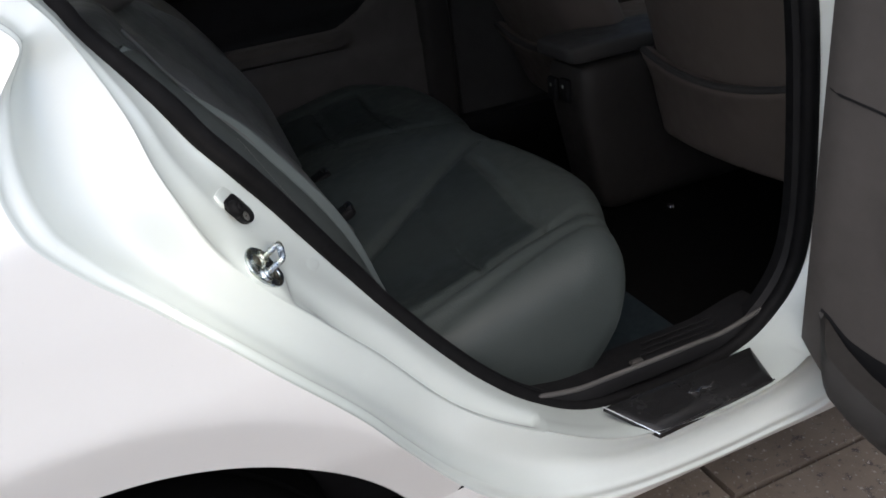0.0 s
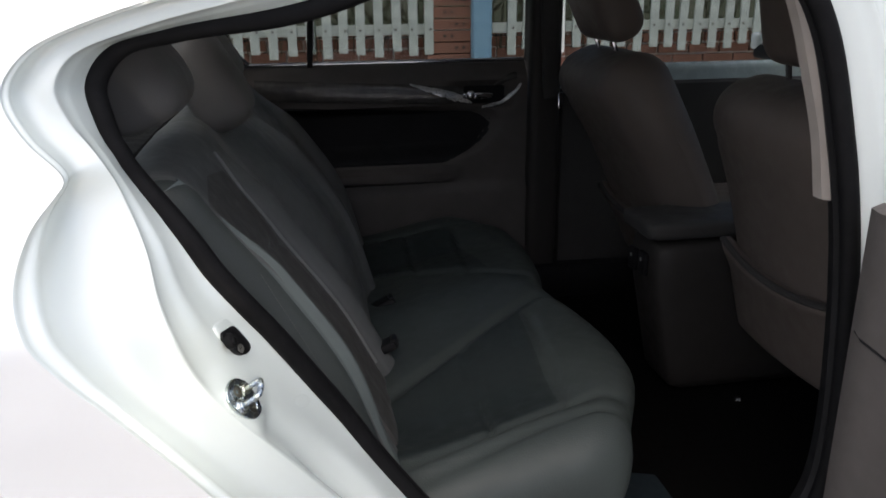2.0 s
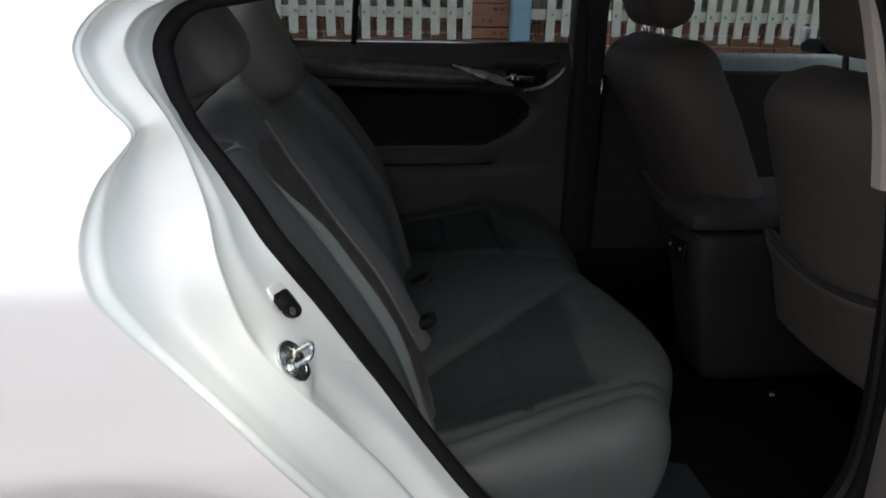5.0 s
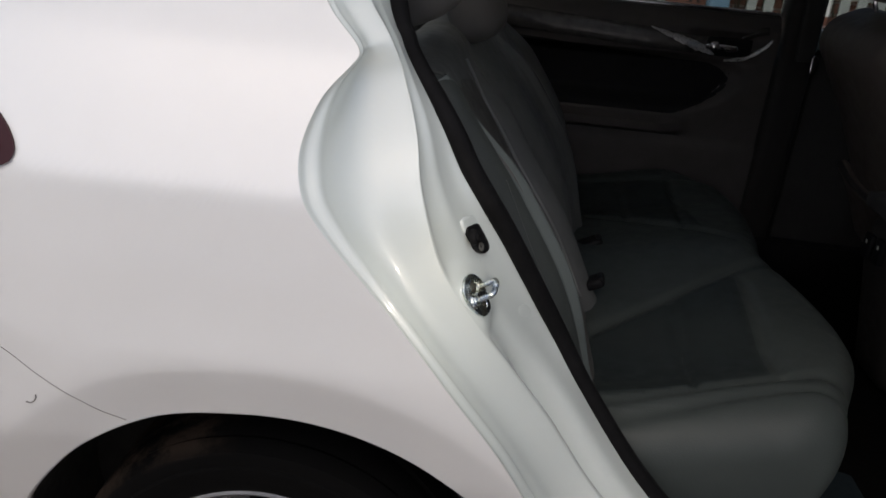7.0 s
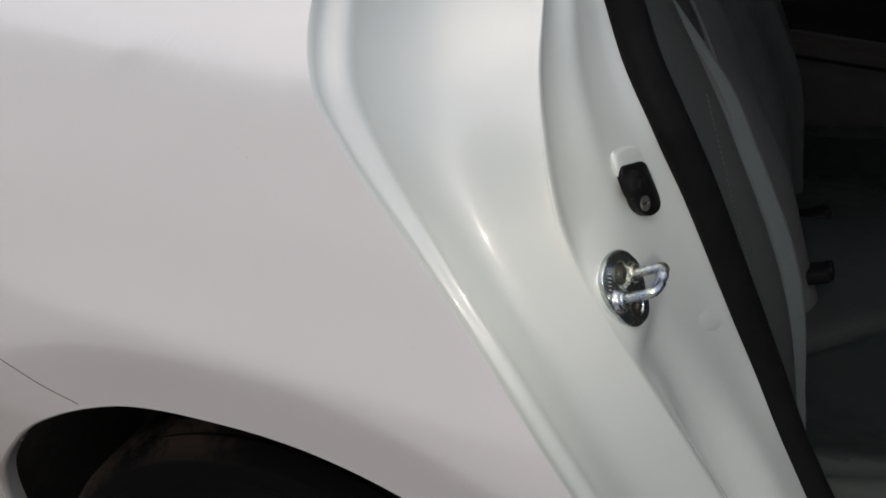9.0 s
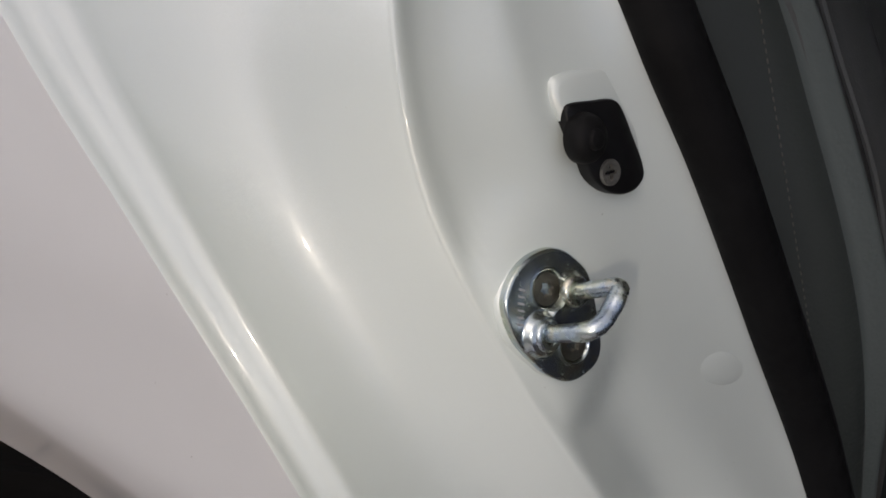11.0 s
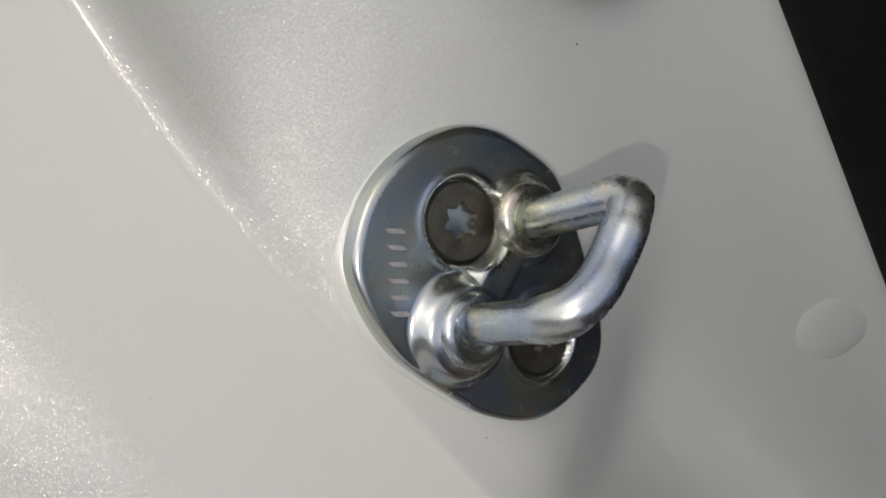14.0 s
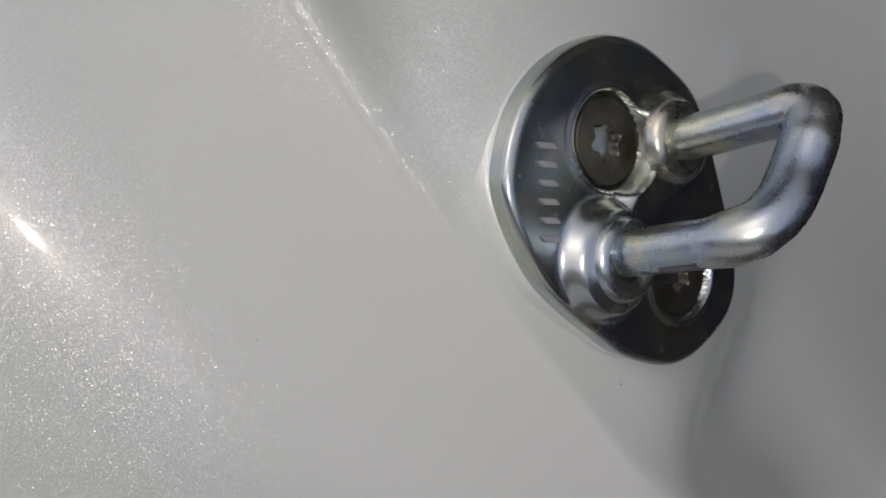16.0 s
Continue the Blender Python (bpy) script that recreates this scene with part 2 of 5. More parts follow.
def spline(points, count, closed=False):
    """Points evenly spread along a smooth curve through a few given ones (centripetal Catmull-Rom)."""
    p = np.array(points, float)
    n = len(p)
    idx = (lambda i: i % n) if closed else (lambda i: min(max(i, 0), n - 1))
    dense = []
    for i in range(n if closed else n - 1):
        p0, p1, p2, p3 = (p[idx(i + k)] for k in (-1, 0, 1, 2))
        if not closed and i == 0:
            p0 = 2 * p1 - p2
        if not closed and i == n - 2:
            p3 = 2 * p2 - p1
        t0 = 0.0
        t1 = t0 + np.linalg.norm(p1 - p0) ** 0.5
        t2 = t1 + np.linalg.norm(p2 - p1) ** 0.5
        t3 = t2 + np.linalg.norm(p3 - p2) ** 0.5
        for t in np.linspace(t1, t2, 24, endpoint=False):
            a1 = (t1 - t) / (t1 - t0) * p0 + (t - t0) / (t1 - t0) * p1
            a2 = (t2 - t) / (t2 - t1) * p1 + (t - t1) / (t2 - t1) * p2
            a3 = (t3 - t) / (t3 - t2) * p2 + (t - t2) / (t3 - t2) * p3
            b1 = (t2 - t) / (t2 - t0) * a1 + (t - t0) / (t2 - t0) * a2
            b2 = (t3 - t) / (t3 - t1) * a2 + (t - t1) / (t3 - t1) * a3
            dense.append((t2 - t) / (t2 - t1) * b1 + (t - t1) / (t2 - t1) * b2)
    dense.append(p[0] if closed else p[-1])
    dense = np.array(dense)
    if count is None:
        return dense
    s = np.r_[0, np.cumsum(np.linalg.norm(np.diff(dense, axis=0), axis=1))]
    want = np.linspace(0, s[-1], count + 1)[:-1] if closed else np.linspace(0, s[-1], count)
    return np.stack([np.interp(want, s, dense[:, k]) for k in range(dense.shape[1])], 1)


def loft(rows, close_u=False, close_v=False, caps=False):
    """A skin over rows of points, all of one length."""
    bm = bmesh.new()
    grid = [[bm.verts.new(V(p)) for p in row] for row in rows]
    nu, nv = len(grid), len(grid[0])
    for i in range(nu if close_u else nu - 1):
        for j in range(nv if close_v else nv - 1):
            q = (grid[i][j], grid[(i + 1) % nu][j], grid[(i + 1) % nu][(j + 1) % nv], grid[i][(j + 1) % nv])
            bm.faces.new(q)
    if caps:
        bm.faces.new(grid[0][::-1]), bm.faces.new(grid[-1])
    bmesh.ops.remove_doubles(bm, verts=bm.verts, dist=1e-6)
    return bm


def sweep(path, section, closed=False, up=(0, 0, 1), scales=None, caps=True):
    """A section (across, up) carried along a path."""
    p = np.array(path, float)
    n = len(p)
    rows, hold = [], np.array(up, float)
    for i in range(n):
        a, b = (p[(i - 1) % n], p[(i + 1) % n]) if closed else (p[max(i - 1, 0)], p[min(i + 1, n - 1)])
        t = (b - a) / np.linalg.norm(b - a)
        side = np.cross(t, hold)
        side /= np.linalg.norm(side)
        top = np.cross(side, t)
        hold = top
        k = 1.0 if scales is None else scales[i]
        rows.append([p[i] + k * (side * x + top * y) for x, y in section])
    return loft(rows, close_u=closed, close_v=True, caps=caps and not closed)


def ring(rx, ry=None, n=16, power=1.0):
    ry = ry or rx
    out = []
    for i in range(n):
        c, s = math.cos(2 * math.pi * i / n), math.sin(2 * math.pi * i / n)
        out.append((rx * math.copysign(abs(c) ** power, c), ry * math.copysign(abs(s) ** power, s)))
    return out


def rbox(sx, sy, sz, r, n=6, shape=None, m=None):
    """A block with rounded edges, finely divided, that a shape function may bend."""
    bm = bmesh.new()
    bmesh.ops.create_cube(bm, size=2)
    bmesh.ops.subdivide_edges(bm, edges=bm.edges, cuts=n, use_grid_fill=True)
    h = V((sx / 2, sy / 2, sz / 2))
    r = min(r, *h)
    for v in bm.verts:
        c = V(v.co)
        # crowd the division towards the edges, where the rounding is
        c = V([math.copysign(abs(x) ** 0.6, x) for x in c])
        p = V([c[k] * h[k] for k in range(3)])
        q = V([min(max(p[k], -(h[k] - r)), h[k] - r) for k in range(3)])
        d = p - q
        v.co = q + (d.normalized() * r if d.length > 1e-9 else d)
        if shape:
            v.co = V(shape(*v.co))
    if m is not None:
        bm.transform(m)
    return bm


def tube(path, r, n=10, closed=False):
    return sweep(path, ring(r, n=n), closed=closed)


def lathe(profile, n=48, axis="y", centre=(0, 0, 0)):
    """Turns (radius, along) points round an axis."""
    rows = []
    for i in range(n):
        c, s = math.cos(2 * math.pi * i / n), math.sin(2 * math.pi * i / n)
        rows.append([V(centre) + (V((r * c, a, r * s)) if axis == "y" else V((r * c, r * s, a))) for r, a in profile])
    return loft(rows, close_u=True)


def ease(x, a, b):
    x = min(max((x - a) / (b - a), 0.0), 1.0)
    return x * x * (3 - 2 * x)


def groove(d, width, depth):
    return -depth * math.exp(-((d / width) ** 2))

# ---- the setting ----
GROUND = -0.055
bm = bmesh.new()
bmesh.ops.create_grid(bm, x_segments=2, y_segments=2, size=400)
bmesh.ops.translate(bm, verts=bm.verts, vec=(0, 0, GROUND))
ground = tagged(part("ground", bm, CONCRETE), "concrete yard running to the horizon, its sunlit patches painted in", "ground", kind="structure")

# ---- the car ----
car = tagged(new("car"), "white four-door car with a rear door standing open", "car")

# the shape of its side: how far in (y) the outer skin lies at each height, and how it turns in to the rear
SIDE_Z = (0.18, 0.30, 0.40, 0.55, 0.70, 0.80, 0.892, 0.908, 0.97, 1.04, 1.10, 1.20, 1.40)
SIDE_Y = (0.050, 0.022, -0.004, -0.034, -0.044, -0.042, -0.036, -0.029, 0.000, 0.035, 0.053, 0.085, 0.170)
ARCH_X, ARCH_Z, ARCH_R = -0.230, 0.257, 0.362


def arch_r(a):
    """The radius of the wheel arch at an angle, wider towards the rear."""
    a = math.degrees(a) % 360
    a = 0 if a > 270 else a
    return ARCH_R + 0.008 * ease(a, 95, 115) + 0.035 * ease(a, 140, 185)


def skin(x, z):
    y = float(np.interp(z, SIDE_Z, SIDE_Y)) * 0.5
    y += 0.25 * float(np.interp(z - 0.005, SIDE_Z, SIDE_Y)) + 0.25 * float(np.interp(z + 0.005, SIDE_Z, SIDE_Y))
    y += 0.45 * max(0.0, -0.38 - x) ** 2 + 3.0 * max(0.0, -0.85 - x) ** 2
    d = math.hypot(x - ARCH_X, z - ARCH_Z) - arch_r(math.atan2(z - ARCH_Z, x - ARCH_X))
    w = 0.5 * (0.070 - d + math.hypot(0.070 - d, 0.005))
    return y + 0.19 * w - 0.0035 * math.exp(-((d - 0.075) / 0.05) ** 2)


# three rails round the door opening: the edge of the skin, the crest of the jamb, the line of the rubber seal
EDGE = [(0.45, 0.165, 1.375), (0.10, 0.095, 1.255), (-0.11, 0.080, 1.197), (-0.185, 0.070, 1.163), (-0.210, 0.062, 1.125), (-0.192, 0.050, 1.083),
        (-0.158, 0.0385, 1.046), (-0.157, 0.036, 1.038), (-0.164, 0.031, 1.028), (-0.190, 0.012, 0.995), (-0.206, -0.018, 0.940), (-0.197, -0.030, 0.898), (-0.168, -0.034, 0.857), (-0.122, -0.040, 0.808),
        (-0.069, -0.042, 0.747), (-0.015, -0.042, 0.681), (0.045, -0.033, 0.605), (0.155, -0.012, 0.432), (0.28, 0.015, 0.300),
        (0.42, 0.022, 0.255), (0.68, 0.024, 0.245), (0.84, 0.020, 0.270), (0.925, 0.000, 0.45), (0.93, -0.005, 0.75), (0.89, 0.030, 1.04), (0.80, 0.090, 1.26), (0.66, 0.140, 1.365)]
CREST = [(0.45, 0.195, 1.350), (0.10, 0.125, 1.230), (-0.085, 0.105, 1.182), (-0.150, 0.095, 1.155), (-0.167, 0.088, 1.125), (-0.157, 0.086, 1.093),
         (-0.140, 0.085, 1.068), (-0.131, 0.082, 1.055), (-0.124, 0.081, 1.042), (-0.113, 0.080, 1.018), (-0.092, 0.060, 0.955), (-0.082, 0.036, 0.908), (-0.068, 0.022, 0.864), (-0.050, 0.0227, 0.815),
         (-0.0095, 0.0333, 0.752), (0.039, 0.046, 0.690), (0.100, 0.060, 0.610), (0.190, 0.060, 0.492), (0.300, 0.052, 0.408),
         (0.42, 0.016, 0.366), (0.68, 0.007, 0.360), (0.785, 0.030, 0.385), (0.862, 0.075, 0.48), (0.868, 0.085, 0.75), (0.835, 0.095, 1.03), (0.755, 0.125, 1.245), (0.63, 0.165, 1.345)]
SEAL = [(0.45, 0.215, 1.328), (0.10, 0.155, 1.208), (-0.055, 0.145, 1.180), (-0.118, 0.140, 1.162), (-0.145, 0.132, 1.125), (-0.140, 0.126, 1.088),
        (-0.131, 0.122, 1.062), (-0.124, 0.120, 1.050), (-0.119, 0.120, 1.038), (-0.108, 0.120, 1.018), (-0.061, 0.108, 0.948), (-0.037, 0.108, 0.905), (-0.0127, 0.1127, 0.868), (0.0170, 0.1290, 0.820),
        (0.0658, 0.1525, 0.737), (0.1065, 0.1685, 0.668), (0.152, 0.165, 0.594), (0.255, 0.146, 0.462), (0.335, 0.132, 0.390),
        (0.43, 0.120, 0.345), (0.68, 0.116, 0.345), (0.770, 0.118, 0.385), (0.832, 0.120, 0.47), (0.838, 0.125, 0.75), (0.795, 0.130, 1.02), (0.722, 0.145, 1.225), (0.60, 0.185, 1.325)]


def rails(*curves):
    """The same even stations along several closed rails."""
    dense = [spline(c, None, True) for c in curves]
    mid = dense[1]
    s = np.r_[0, np.cumsum(np.linalg.norm(np.diff(mid, axis=0), axis=1))]
    want = np.linspace(0, s[-1], 640, endpoint=False)
    return [np.stack([np.interp(want, s, d[:, k]) for k in range(3)], 1) for d in dense]


edge, crest, seal = rails(EDGE, CREST, SEAL)
# behind the opening the edge lies in the skin itself
for q in edge:
    if q[0] < 0.25 and q[2] < 1.24:
        w = 1 - ease(q[0], 0.1, 0.25)
        q[1] += w * (skin(q[0], q[2]) - q[1])
NS = len(edge)
STEP_S = (0, 0.012, 0.03, 0.05, 0.075, 0.105, 0.135, 0.16, 0.18, 0.21, 0.26, 0.33, 0.42, 0.52, 0.62, 0.72, 0.80, 0.87, 0.93, 0.96, 0.98, 0.99)
STEP_D = (0, -0.3, -1.6, -3.0, -3.4, -2.8, -2.4, -3.2, -5.2, -7.6, -11.0, -14.8, -18.4, -18.6, -16.0, -12.6, -9.6, -6.8, -4.2, -3.0, -2.3, -1.9)
# the striker's place on the jamb and its axes: across, up and out
O = V((-0.0132, 0.0531, 0.7807))
N_ = V((0.8329, -0.4001, 0.3824))
U_ = V((-0.3447, 0.1656, 0.9240))
R_ = V((0.4330, 0.9014, 0.0))


def seat_of_striker(p, s):
    """The jamb comes up to meet the striker plate all round it."""
    d = (V(p) - O) * 1000
    a, b, c = d.dot(R_), d.dot(U_), d.dot(N_)
    w = math.exp(-((math.hypot((a - 3) / 41, (b + 13) / 49)) ** 6)) * ease(s, 0.0, 0.10)
    return np.array(V(p) + N_ * (w * (-1.0 - 0.11 * b - c) * 0.001))


jamb_rows = []
for i in range(NS):
    e, c, g = edge[i], crest[i], seal[i]
    t = edge[(i + 1) % NS] - edge[i - 1] + crest[(i + 1) % NS] - crest[i - 1]
    t /= np.linalg.norm(t)
    out = np.cross(t, c - e)
    out /= np.linalg.norm(out)
    if out[1] > 0:
        out = -out
    k = min(1.0, np.linalg.norm(c - e) / 0.09) * 0.001
    row = [e + (c - e) * (s + 0.07 * math.sin(math.pi * s) ** 2) + out * d * k * 1.1 for s, d in zip(STEP_S, STEP_D)]
    out2 = np.cross(t, g - c)
    out2 /= np.linalg.norm(out2)
    if out2[1] > 0:
        out2 = -out2
    # the valley between crest and seal, deep on the lower slope
    low = math.exp(-((abs(c[2] - 0.56) / 0.145) ** 3)) if c[0] < 0.3 else 0.0
    flat_zone = ease(c[2], 0.60, 0.70) * (1 - ease(c[2], 0.90, 1.0)) if c[0] < 0.3 else 0.0
    for s in np.r_[0, 0.008, 0.018, 0.032, 0.055, 0.08, np.linspace(0.12, 1, 20)]:
        dip = -0.0016 * math.exp(-s / 0.03) - 0.0009 * flat_zone * ease(s, 0.44, 0.60) + -0.0012 * math.sin(math.pi * min(1, s * 2.2)) - 0.0105 * flat_zone * (s - s**7) - 0.028 * low * math.exp(-(((s - 0.34) / 0.17) ** 2))
        ledge = ease(c[2], 0.60, 0.70) * (1 - ease(c[2], 1.0, 1.1)) if c[0] < 0.3 else 0.0
        dip -= 0.004 * ledge * ease(s, 0.0, 0.12) * (1 - ease(s, 0.18, 0.5))
        q = c + (g - c) * s + out2 * dip
        row.append(seat_of_striker(q, s) if c[0] < 0.3 else q)
    row.append(g + 0.012 * (g - c) / np.linalg.norm(g - c) + np.array((0, 0.006, 0)))
    jamb_rows.append(row)
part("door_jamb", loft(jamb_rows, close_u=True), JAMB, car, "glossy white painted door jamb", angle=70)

# the rubber seal, and the dark lining behind it
centre = seal.mean(0)
tubes, lining = [], []
for i in range(NS):
    g, c = seal[i], crest[i]
    d = (g - c) / np.linalg.norm(g - c)
    tubes.append(g + 0.013 * d - np.array((0, 0.004, 0)))
part("weatherstrip", sweep(tubes, ring(0.0135, 0.0125, 14), closed=True, up=(0, 1, 0)), RUBBER, car, "black rubber door seal")
for i in range(NS):
    g, c = seal[i], crest[i]
    d = (g - c) / np.linalg.norm(g - c)
    flat = np.array((0.42 - g[0], 0, 0.80 - g[2]))
    flat /= np.linalg.norm(flat)
    q = g + 0.012 * d
    spread = 0.5 if g[2] > 0.45 else 0.07
    lining.append([q, q + 0.010 * flat + np.array((0, 0.02, 0)), q + np.array((0, 0.045, 0)), q - 0.03 * flat + np.array((0, 0.055, 0)), q - spread * flat + np.array((0, 0.07, 0))])
part("opening_lining", loft(lining, close_u=True), BLACKPLASTIC, car, "black plastic lining inside the door opening")

# the rear quarter panel, from the door opening to the rear end and the wheel arch
first = int(np.argmin(np.abs(edge[:, 0] - 0.10) + np.abs(edge[:, 2] - 1.255)))
last = int(np.argmin(np.abs(edge[:, 0] - 0.155) + np.abs(edge[:, 2] - 0.432)))
order = [i % NS for i in range(first, (last if last > first else last + NS) + 1)]
rim = edge[order]
far = []
arc0, arc1 = math.radians(180), math.radians(22)
path = [(0.02, 1.40), (-0.45, 1.29), (-0.80, 1.12), (-1.05, 0.98), (-1.05, 0.62), (-1.05, 0.42), (-0.85, 0.335), (-0.78, 0.235), (-0.629, 0.257)]
path = [tuple(p) for p in np.array(path)]
s_rim = np.r_[0, np.cumsum(np.linalg.norm(np.diff(rim, axis=0), axis=1))]
bulge = int(np.argmin(rim[:, 0] + 10 * (rim[:, 2] > 1.0)))
for k in range(len(rim)):
    if k <= bulge:
        f = s_rim[k] / s_rim[bulge]
        f = f * (len(path) - 1)
        a = min(int(f), len(path) - 2)
        w = f - a
        far.append(tuple(np.array(path[a]) * (1 - w) + np.array(path[a + 1]) * w))
    else:
        f = (s_rim[k] - s_rim[bulge]) / (s_rim[-1] - s_rim[bulge])
        a = arc0 + (arc1 - arc0) * f
        far.append((ARCH_X + arch_r(a) * math.cos(a), ARCH_Z + arch_r(a) * math.sin(a)))
rows = []
for p, (fx, fz) in zip(rim, far):
    off = p[1] - skin(p[0], p[2])
    row = []
    # rows bend so as to meet the wheel arch squarely
    near = 1.0 if len(rows) > bulge else ease(len(rows) / bulge, 0.55, 1.0)
    a = math.atan2(fz - ARCH_Z, fx - ARCH_X)
    reach = min(0.25, 0.6 * max(0.02, math.hypot(p[0] - ARCH_X, p[2] - ARCH_Z) - ARCH_R))
    mx = (1 - near) * 0.5 * (p[0] + fx) + near * (fx + reach * math.cos(a))
    mz = (1 - near) * 0.5 * (p[2] + fz) + near * (fz + reach * math.sin(a))
    for w in np.linspace(0, 1, 100):
        x = (1 - w) ** 2 * p[0] + 2 * w * (1 - w) * mx + w * w * fx
        z = (1 - w) ** 2 * p[2] + 2 * w * (1 - w) * mz + w * w * fz
        row.append((x, skin(x, z) + off * math.exp(-(((x - p[0]) ** 2 + (z - p[2]) ** 2) / 0.05**2)), z))
    rows.append(row)
part("quarter_panel", loft(rows), WHITE, car, "glossy white rear quarter panel", angle=60)

# wheel arch lip and dark liner
arc = [(ARCH_X + arch_r(a) * math.cos(a), ARCH_Z + arch_r(a) * math.sin(a)) for a in np.linspace(arc0, arc1, 60)]
arc += [(ARCH_X + 0.362 * math.cos(a), ARCH_Z + 0.362 * math.sin(a)) for a in np.linspace(arc1, math.radians(-40), 16)[1:]]
arc = [(ARCH_X + arch_r(a) * math.cos(a), ARCH_Z + arch_r(a) * math.sin(a)) for a in np.linspace(math.radians(212), arc0, 10)[:-1]] + arc
lip, liner = [], []
for x, z in arc:
    y = skin(x, z)
    dx, dz = (x - ARCH_X) / ARCH_R, (z - ARCH_Z) / ARCH_R
    lip.append([(x, y, z), (x - 0.002 * dx, y + 0.002, z - 0.002 * dz), (x - 0.003 * dx, y + 0.008, z - 0.003 * dz), (x - 0.001 * dx, y + 0.022, z - 0.001 * dz)])
    liner.append([(x - 0.001 * dx, y + 0.022, z - 0.001 * dz), (x + 0.012 * dx, y + 0.03, z + 0.012 * dz), (x + 0.012 * dx, 0.32, z + 0.012 * dz), (ARCH_X, 0.34, ARCH_Z)])
part("arch_lip", loft(lip), WHITE, car, "rolled white wheel arch lip", angle=70)
part("arch_liner", loft(liner), UNDER, car, "dusty black wheel arch liner")

# rocker below the door opening
foot = edge[[i for i in range(NS) if edge[i][2] < 0.46 and 0.15 < edge[i][0] < 0.93]]
foot = foot[np.argsort(foot[:, 0])]
rows = []
for x in np.r_[np.linspace(0.107, 0.131, 8), np.linspace(0.136, 1.2, 50)]:
    top = float(np.interp(x, np.r_[0.106, foot[:, 0]], np.r_[0.394, foot[:, 2]]))
    yt = float(np.interp(x, np.r_[0.106, foot[:, 0]], np.r_[skin(0.106, 0.394), foot[:, 1]]))
    low = ARCH_Z + math.sqrt(max(0.0, ARCH_R**2 - (x - ARCH_X) ** 2)) if x < 0.1315 else 0.232
    low = min(max(low, 0.232), top)
    row = []
    for w in np.linspace(0, 1, 14):
        z = top + (low - top) * w
        row.append((x, yt + (skin(x, z) - skin(x, top)) * ease(w, 0, 0.6) * 0.6 + 0.004 * w, z))
    y = row[-1][1]
    rows.append(row + [(x, y + 0.006, low - 0.006), (x, y + 0.06, low - 0.010), (x, 0.3, low - 0.012)])
part("rocker_panel", loft(rows), WHITE, car, "white painted rocker panel under the door")

# rear wheel
WX, WZ = -0.268, 0.222
wheel = new("rear_wheel")
wheel.parent = car
wheel.location = (WX, 0.068, WZ)
tagged(wheel, "dusty black tyre on a grey alloy wheel")
tyre = [(0.200, 0.004), (0.206, -0.006), (0.216, -0.010), (0.226, -0.011), (0.230, -0.014), (0.252, -0.019), (0.256, -0.0165), (0.262, -0.019), (0.277, -0.016), (0.286, -0.004), (0.289, 0.004), (0.286, 0.012), (0.290, 0.018),
        (0.290, 0.060), (0.285, 0.064), (0.285, 0.070), (0.290, 0.074), (0.290, 0.120), (0.285, 0.124), (0.290, 0.130), (0.286, 0.18), (0.26, 0.2), (0.20, 0.19)]
part("tyre", lathe(tyre, 72), TYRE, wheel)
rim = [(0.206, 0.004), (0.207, -0.006), (0.202, -0.008), (0.196, -0.003), (0.193, 0.012), (0.189, 0.10), (0.065, 0.11), (0.0, 0.11)]
part("rim", lathe(rim, 72), ALLOY, wheel)
for k in range(10):
    a = 2 * math.pi * (k + 0.25) / 10
    bm = rbox(0.180, 0.024, 0.044, 0.009, 3, lambda x, y, z: (x, y + 0.16 * (0.09 - x) ** 2, z * (1.0 - 2.2 * x)))
    bm.transform(Matrix.Rotation(-a, 4, "Y") @ Matrix.Translation((0.110, 0.005, 0)))
    part("spoke", bm, ALLOY, wheel)
part("hub_cap", lathe([(0.0, -0.008), (0.022, -0.007), (0.030, -0.002), (0.032, 0.012)], 24), ALLOY, wheel)

# tail lamp, wrapped round the rear corner
tail = new("tail_lamp")
tail.parent = car
tagged(tail, "red wrap-round tail lamp with a dark red edge")
LAMP = [(-0.5106, 0.9145), (-0.517, 0.9272), (-0.5287, 0.9407), (-0.5447, 0.9526), (-0.5665, 0.9599), (-0.6059, 0.9655), (-0.6577, 0.971), (-0.7149, 0.9764), (-0.85, 0.985), (-0.98, 0.985), (-1.0, 0.88), (-0.98, 0.77), (-0.82, 0.775), (-0.7065, 0.8208), (-0.6113, 0.8599), (-0.5528, 0.8843), (-0.5305, 0.8926), (-0.5135, 0.9019)]


def lamp_shell(grow, proud, depth, bulge=0.0):
    pts = spline(LAMP, 160, True)
    c = np.array((-0.78, 0.91))
    rows = []
    for w in (1.0, 1.0, 0.985, 0.95, 0.85, 0.65, 0.4, 0.15):
        row = []
        for k, p in enumerate(pts):
            d = p - c
            q = c + d * (1 + grow / np.linalg.norm(d)) * w
            row.append((q[0], skin(*q) - (proud + bulge * (1 - w * w) if len(rows) else -depth), q[1]))
        rows.append(row)
    return loft(rows, close_v=True, caps=True)


part("lamp_edge", lamp_shell(0.0, 0.0035, 0.02), REDDARK, tail, "dark red lamp edge")
part("lens", lamp_shell(-0.017, 0.0055, 0.01, 0.006), RED, tail)


